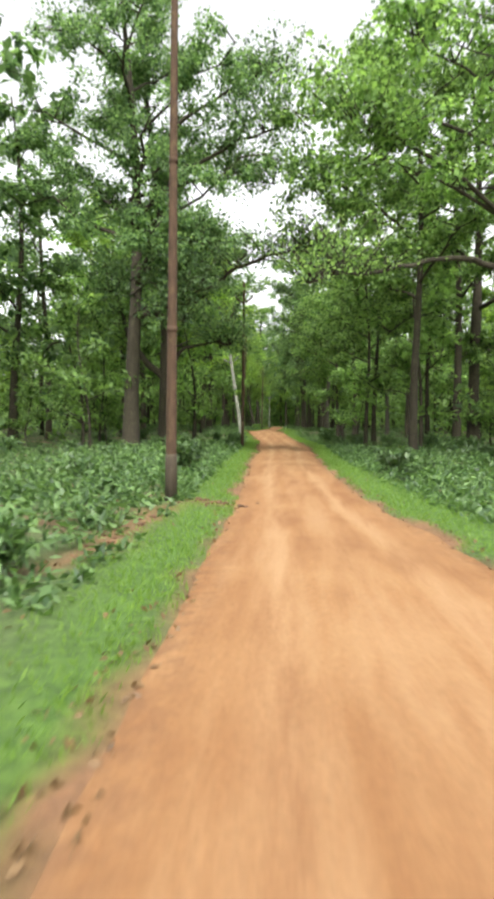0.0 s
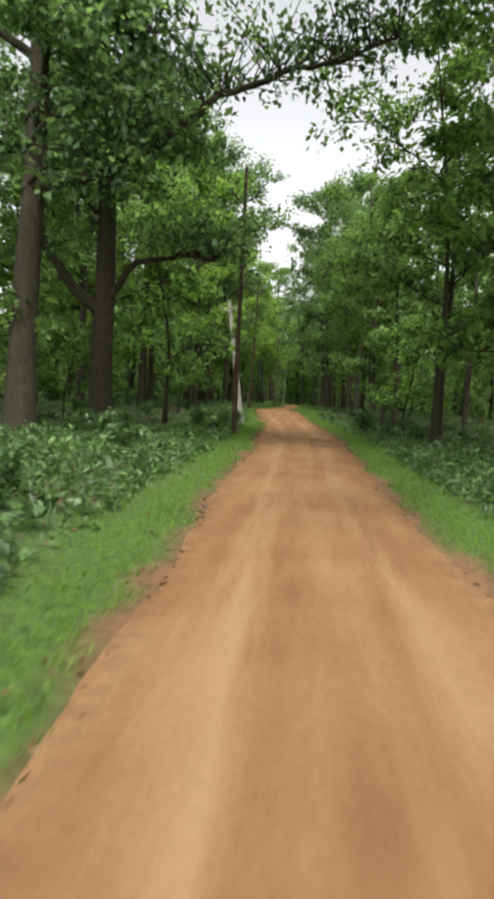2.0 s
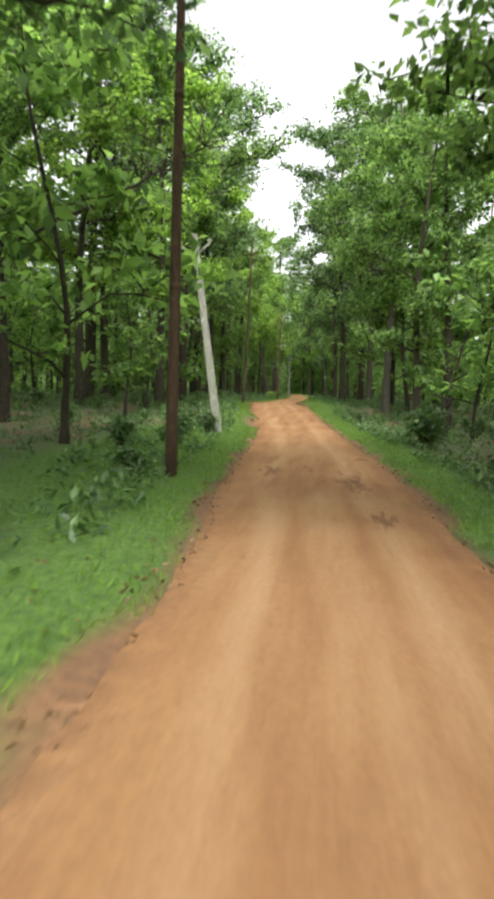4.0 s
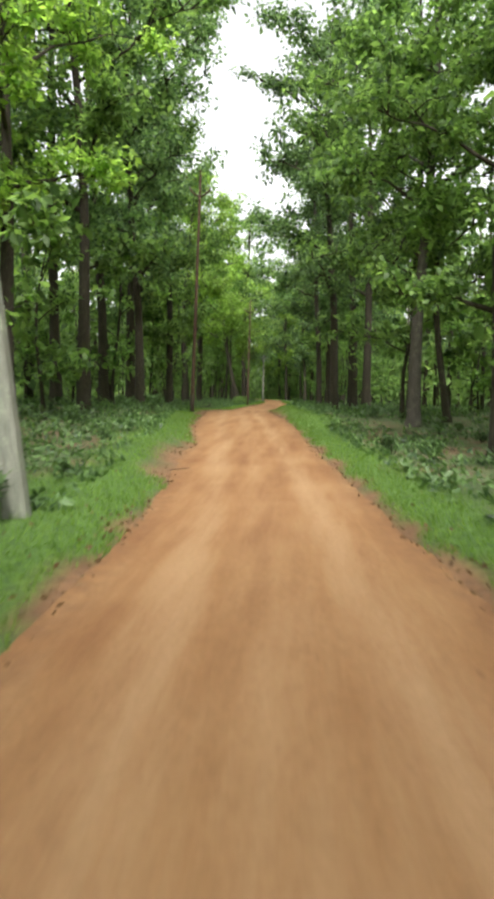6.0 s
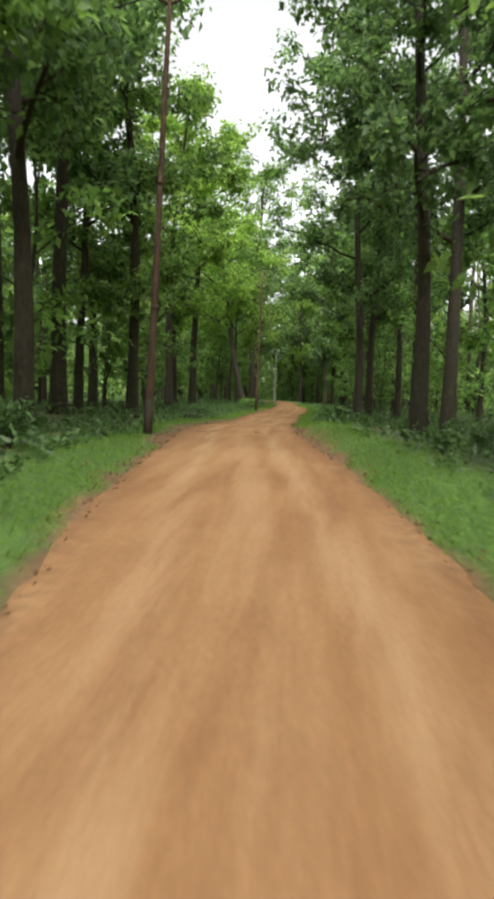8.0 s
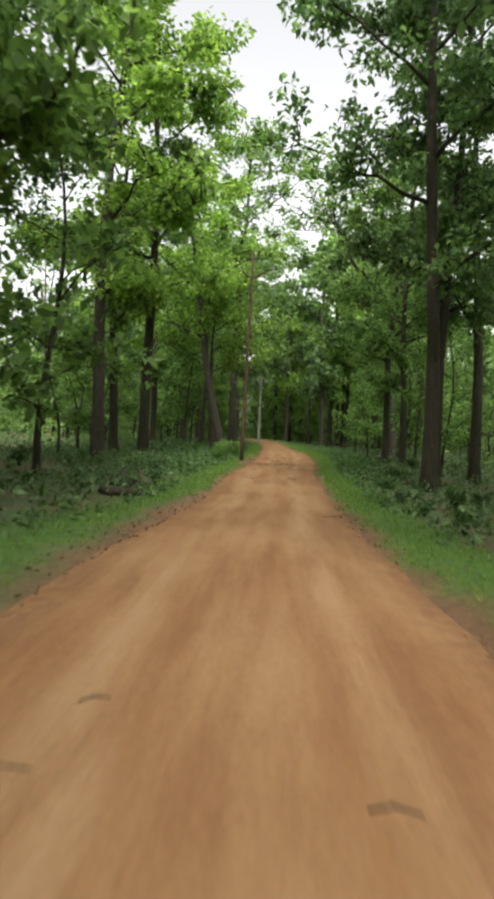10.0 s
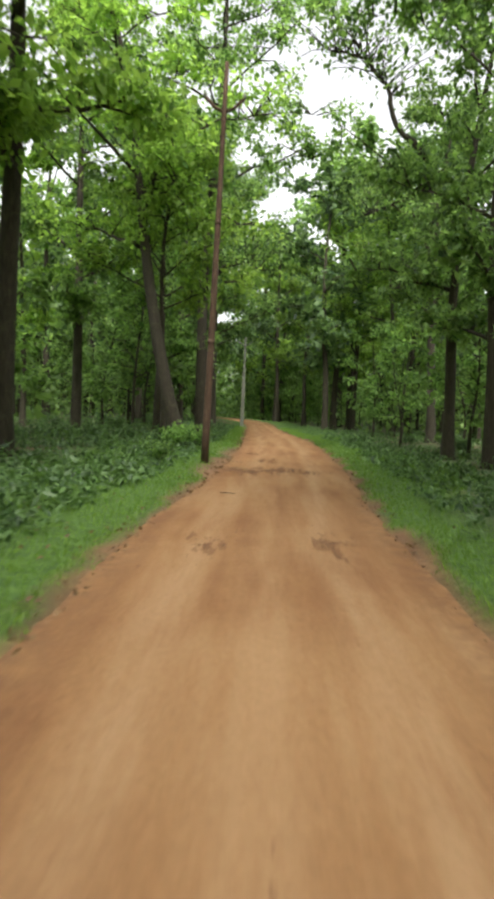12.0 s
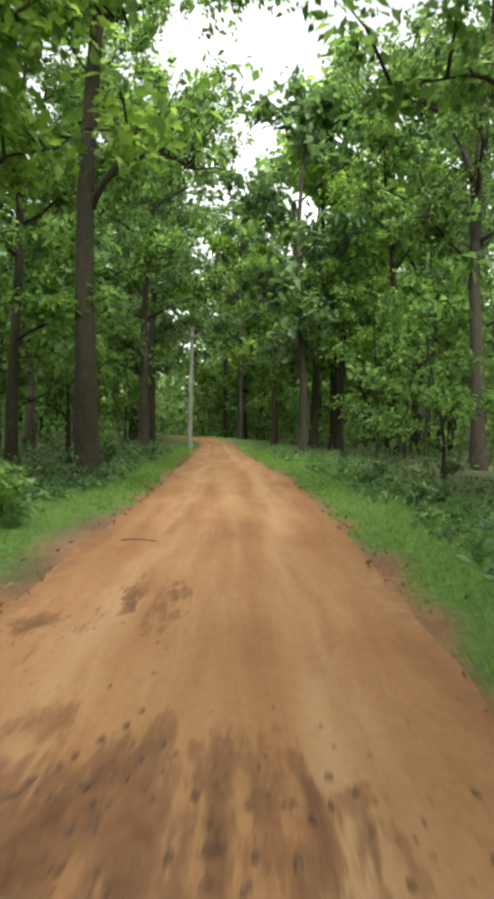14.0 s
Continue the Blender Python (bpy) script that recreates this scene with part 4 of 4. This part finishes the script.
# clods in the mud and crumbs along the edges
rng = random.Random(21)
t = Tube()
count = 0
while count < 1800:
    if rng.random() < 0.6:
        a, c, r, q, s = rng.choice(MUD)
        x, y = rng.gauss(a, r * 0.6), rng.gauss(c, q * 0.6)
        size = rng.uniform(0.008, 0.024)
    else:
        y = rng.uniform(3, 125)
        d = rng.choice((-1, 1)) * (1 - 0.35 * rng.random() ** 2)
        x = road_x(y) + d * road_half(y)
        size = rng.uniform(0.004, 0.011)
    if abs(x - road_x(y)) > road_half(y):
        continue
    z = road_z(x, y)
    n = len(t.v)
    for k in range(5):
        g = 1.2566 * k + rng.uniform(-0.3, 0.3)
        t.v.append(Vector((x + math.cos(g) * size, y + math.sin(g) * size * rng.uniform(0.7, 1.3), z - 0.005)))
    t.v.append(Vector((x + rng.uniform(-0.3, 0.3) * size, y, z + size * rng.uniform(0.3, 0.7))))
    t.f += [(n + k, n + (k + 1) % 5, n + 5) for k in range(5)]
    count += 1
crumbs = mesh_object("soil_crumbs", t.v, t.f, DRY_CLOD)
tagged(crumbs, "small brown clods of earth scattered on the road", "soil crumbs", kind="stuff")


rng = random.Random(22)
t = Tube()
for k in range(480):
    x, y = rng.gauss(-1.4, 0.6), rng.gauss(105.9, 0.45)
    if abs(x - road_x(y)) > road_half(y) * 0.96:
        continue
    size, z, n = rng.choice((0.4, 0.7, 1.0, 1.3)) * rng.uniform(0.006, 0.018), road_z(x, y), len(t.v)
    for ring, lift in ((1.0, -0.01), (0.75, 0.45)):
        for q in range(6):
            g = 1.0472 * q + rng.uniform(-0.3, 0.3)
            t.v.append(Vector((x + math.cos(g) * size * ring * rng.uniform(0.7, 1.2), y + math.sin(g) * size * ring * 2.1 * rng.uniform(0.7, 1.2), z + lift * size)))
    t.v.append(Vector((x, y, z + size * rng.uniform(0.6, 0.9))))
    for q in range(6):
        r = (q + 1) % 6
        t.f += [(n + q, n + r, n + 6 + r, n + 6 + q), (n + 6 + q, n + 6 + r, n + 12)]
lumps = mesh_object("mud_lumps", t.v, t.f, MUD_CLOD)
tagged(lumps, "churned dark brown mud lumps across the road", "mud", kind="stuff")


# dry leaves along the edges and under the trees
def littered(x, y):
    off = x - road_x(y)
    d = abs(off) - road_half(y)
    return (0.4 if d < 0.15 else 0.06 if verge(x, y) > 0.4 else 0.25) * clumped(x + 40, y) * (1.0 if off < 0 else 0.6)


carpet("leaf_litter", 13000, -0.2, 7, 2.0, 2, 135, 0.055, 0.6, 0.015, LITTER, "dry brown fallen leaves on the soil", "leaf litter", littered, 0.06, 74)


def puddle(x, y, rx, ry, seed):
    """A shallow puddle of ochre mud with an uneven rim, lying on the road."""
    v, f = [Vector((x, y, road_z(x, y) + 0.006))], []
    n, rings = 30, (0.25, 0.5, 0.75, 1.0)
    for ring in rings:
        for i in range(n):
            g = 2 * math.pi * i / n
            c, q = math.cos(g), math.sin(g)
            k = ring * (1 + 0.45 * noise.noise(Vector((c * 0.9, q * 0.9, seed))) + 0.14 * noise.noise(Vector((c * 3, q * 3, seed + 5))))
            a, e = x + c * rx * k, y + q * ry * k
            v.append(Vector((a, e, road_z(a, e) + (0.006 if ring < 1 else -0.004))))
    f += [(0, 1 + i, 1 + (i + 1) % n) for i in range(n)]
    for r in range(len(rings) - 1):
        o = 1 + r * n
        f += [(o + i, o + n + i, o + n + (i + 1) % n, o + (i + 1) % n) for i in range(n)]
    ob = mesh_object("mud_puddle", v, f, PUDDLE, None, True)
    return tagged(ob, "shallow ochre mud puddle in the dirt road", "puddle", "puddles")


puddle(-1.95, 106.0, 0.16, 0.2, 1.0)
puddle(2.3, 39.95, 0.22, 0.14, 4.0)
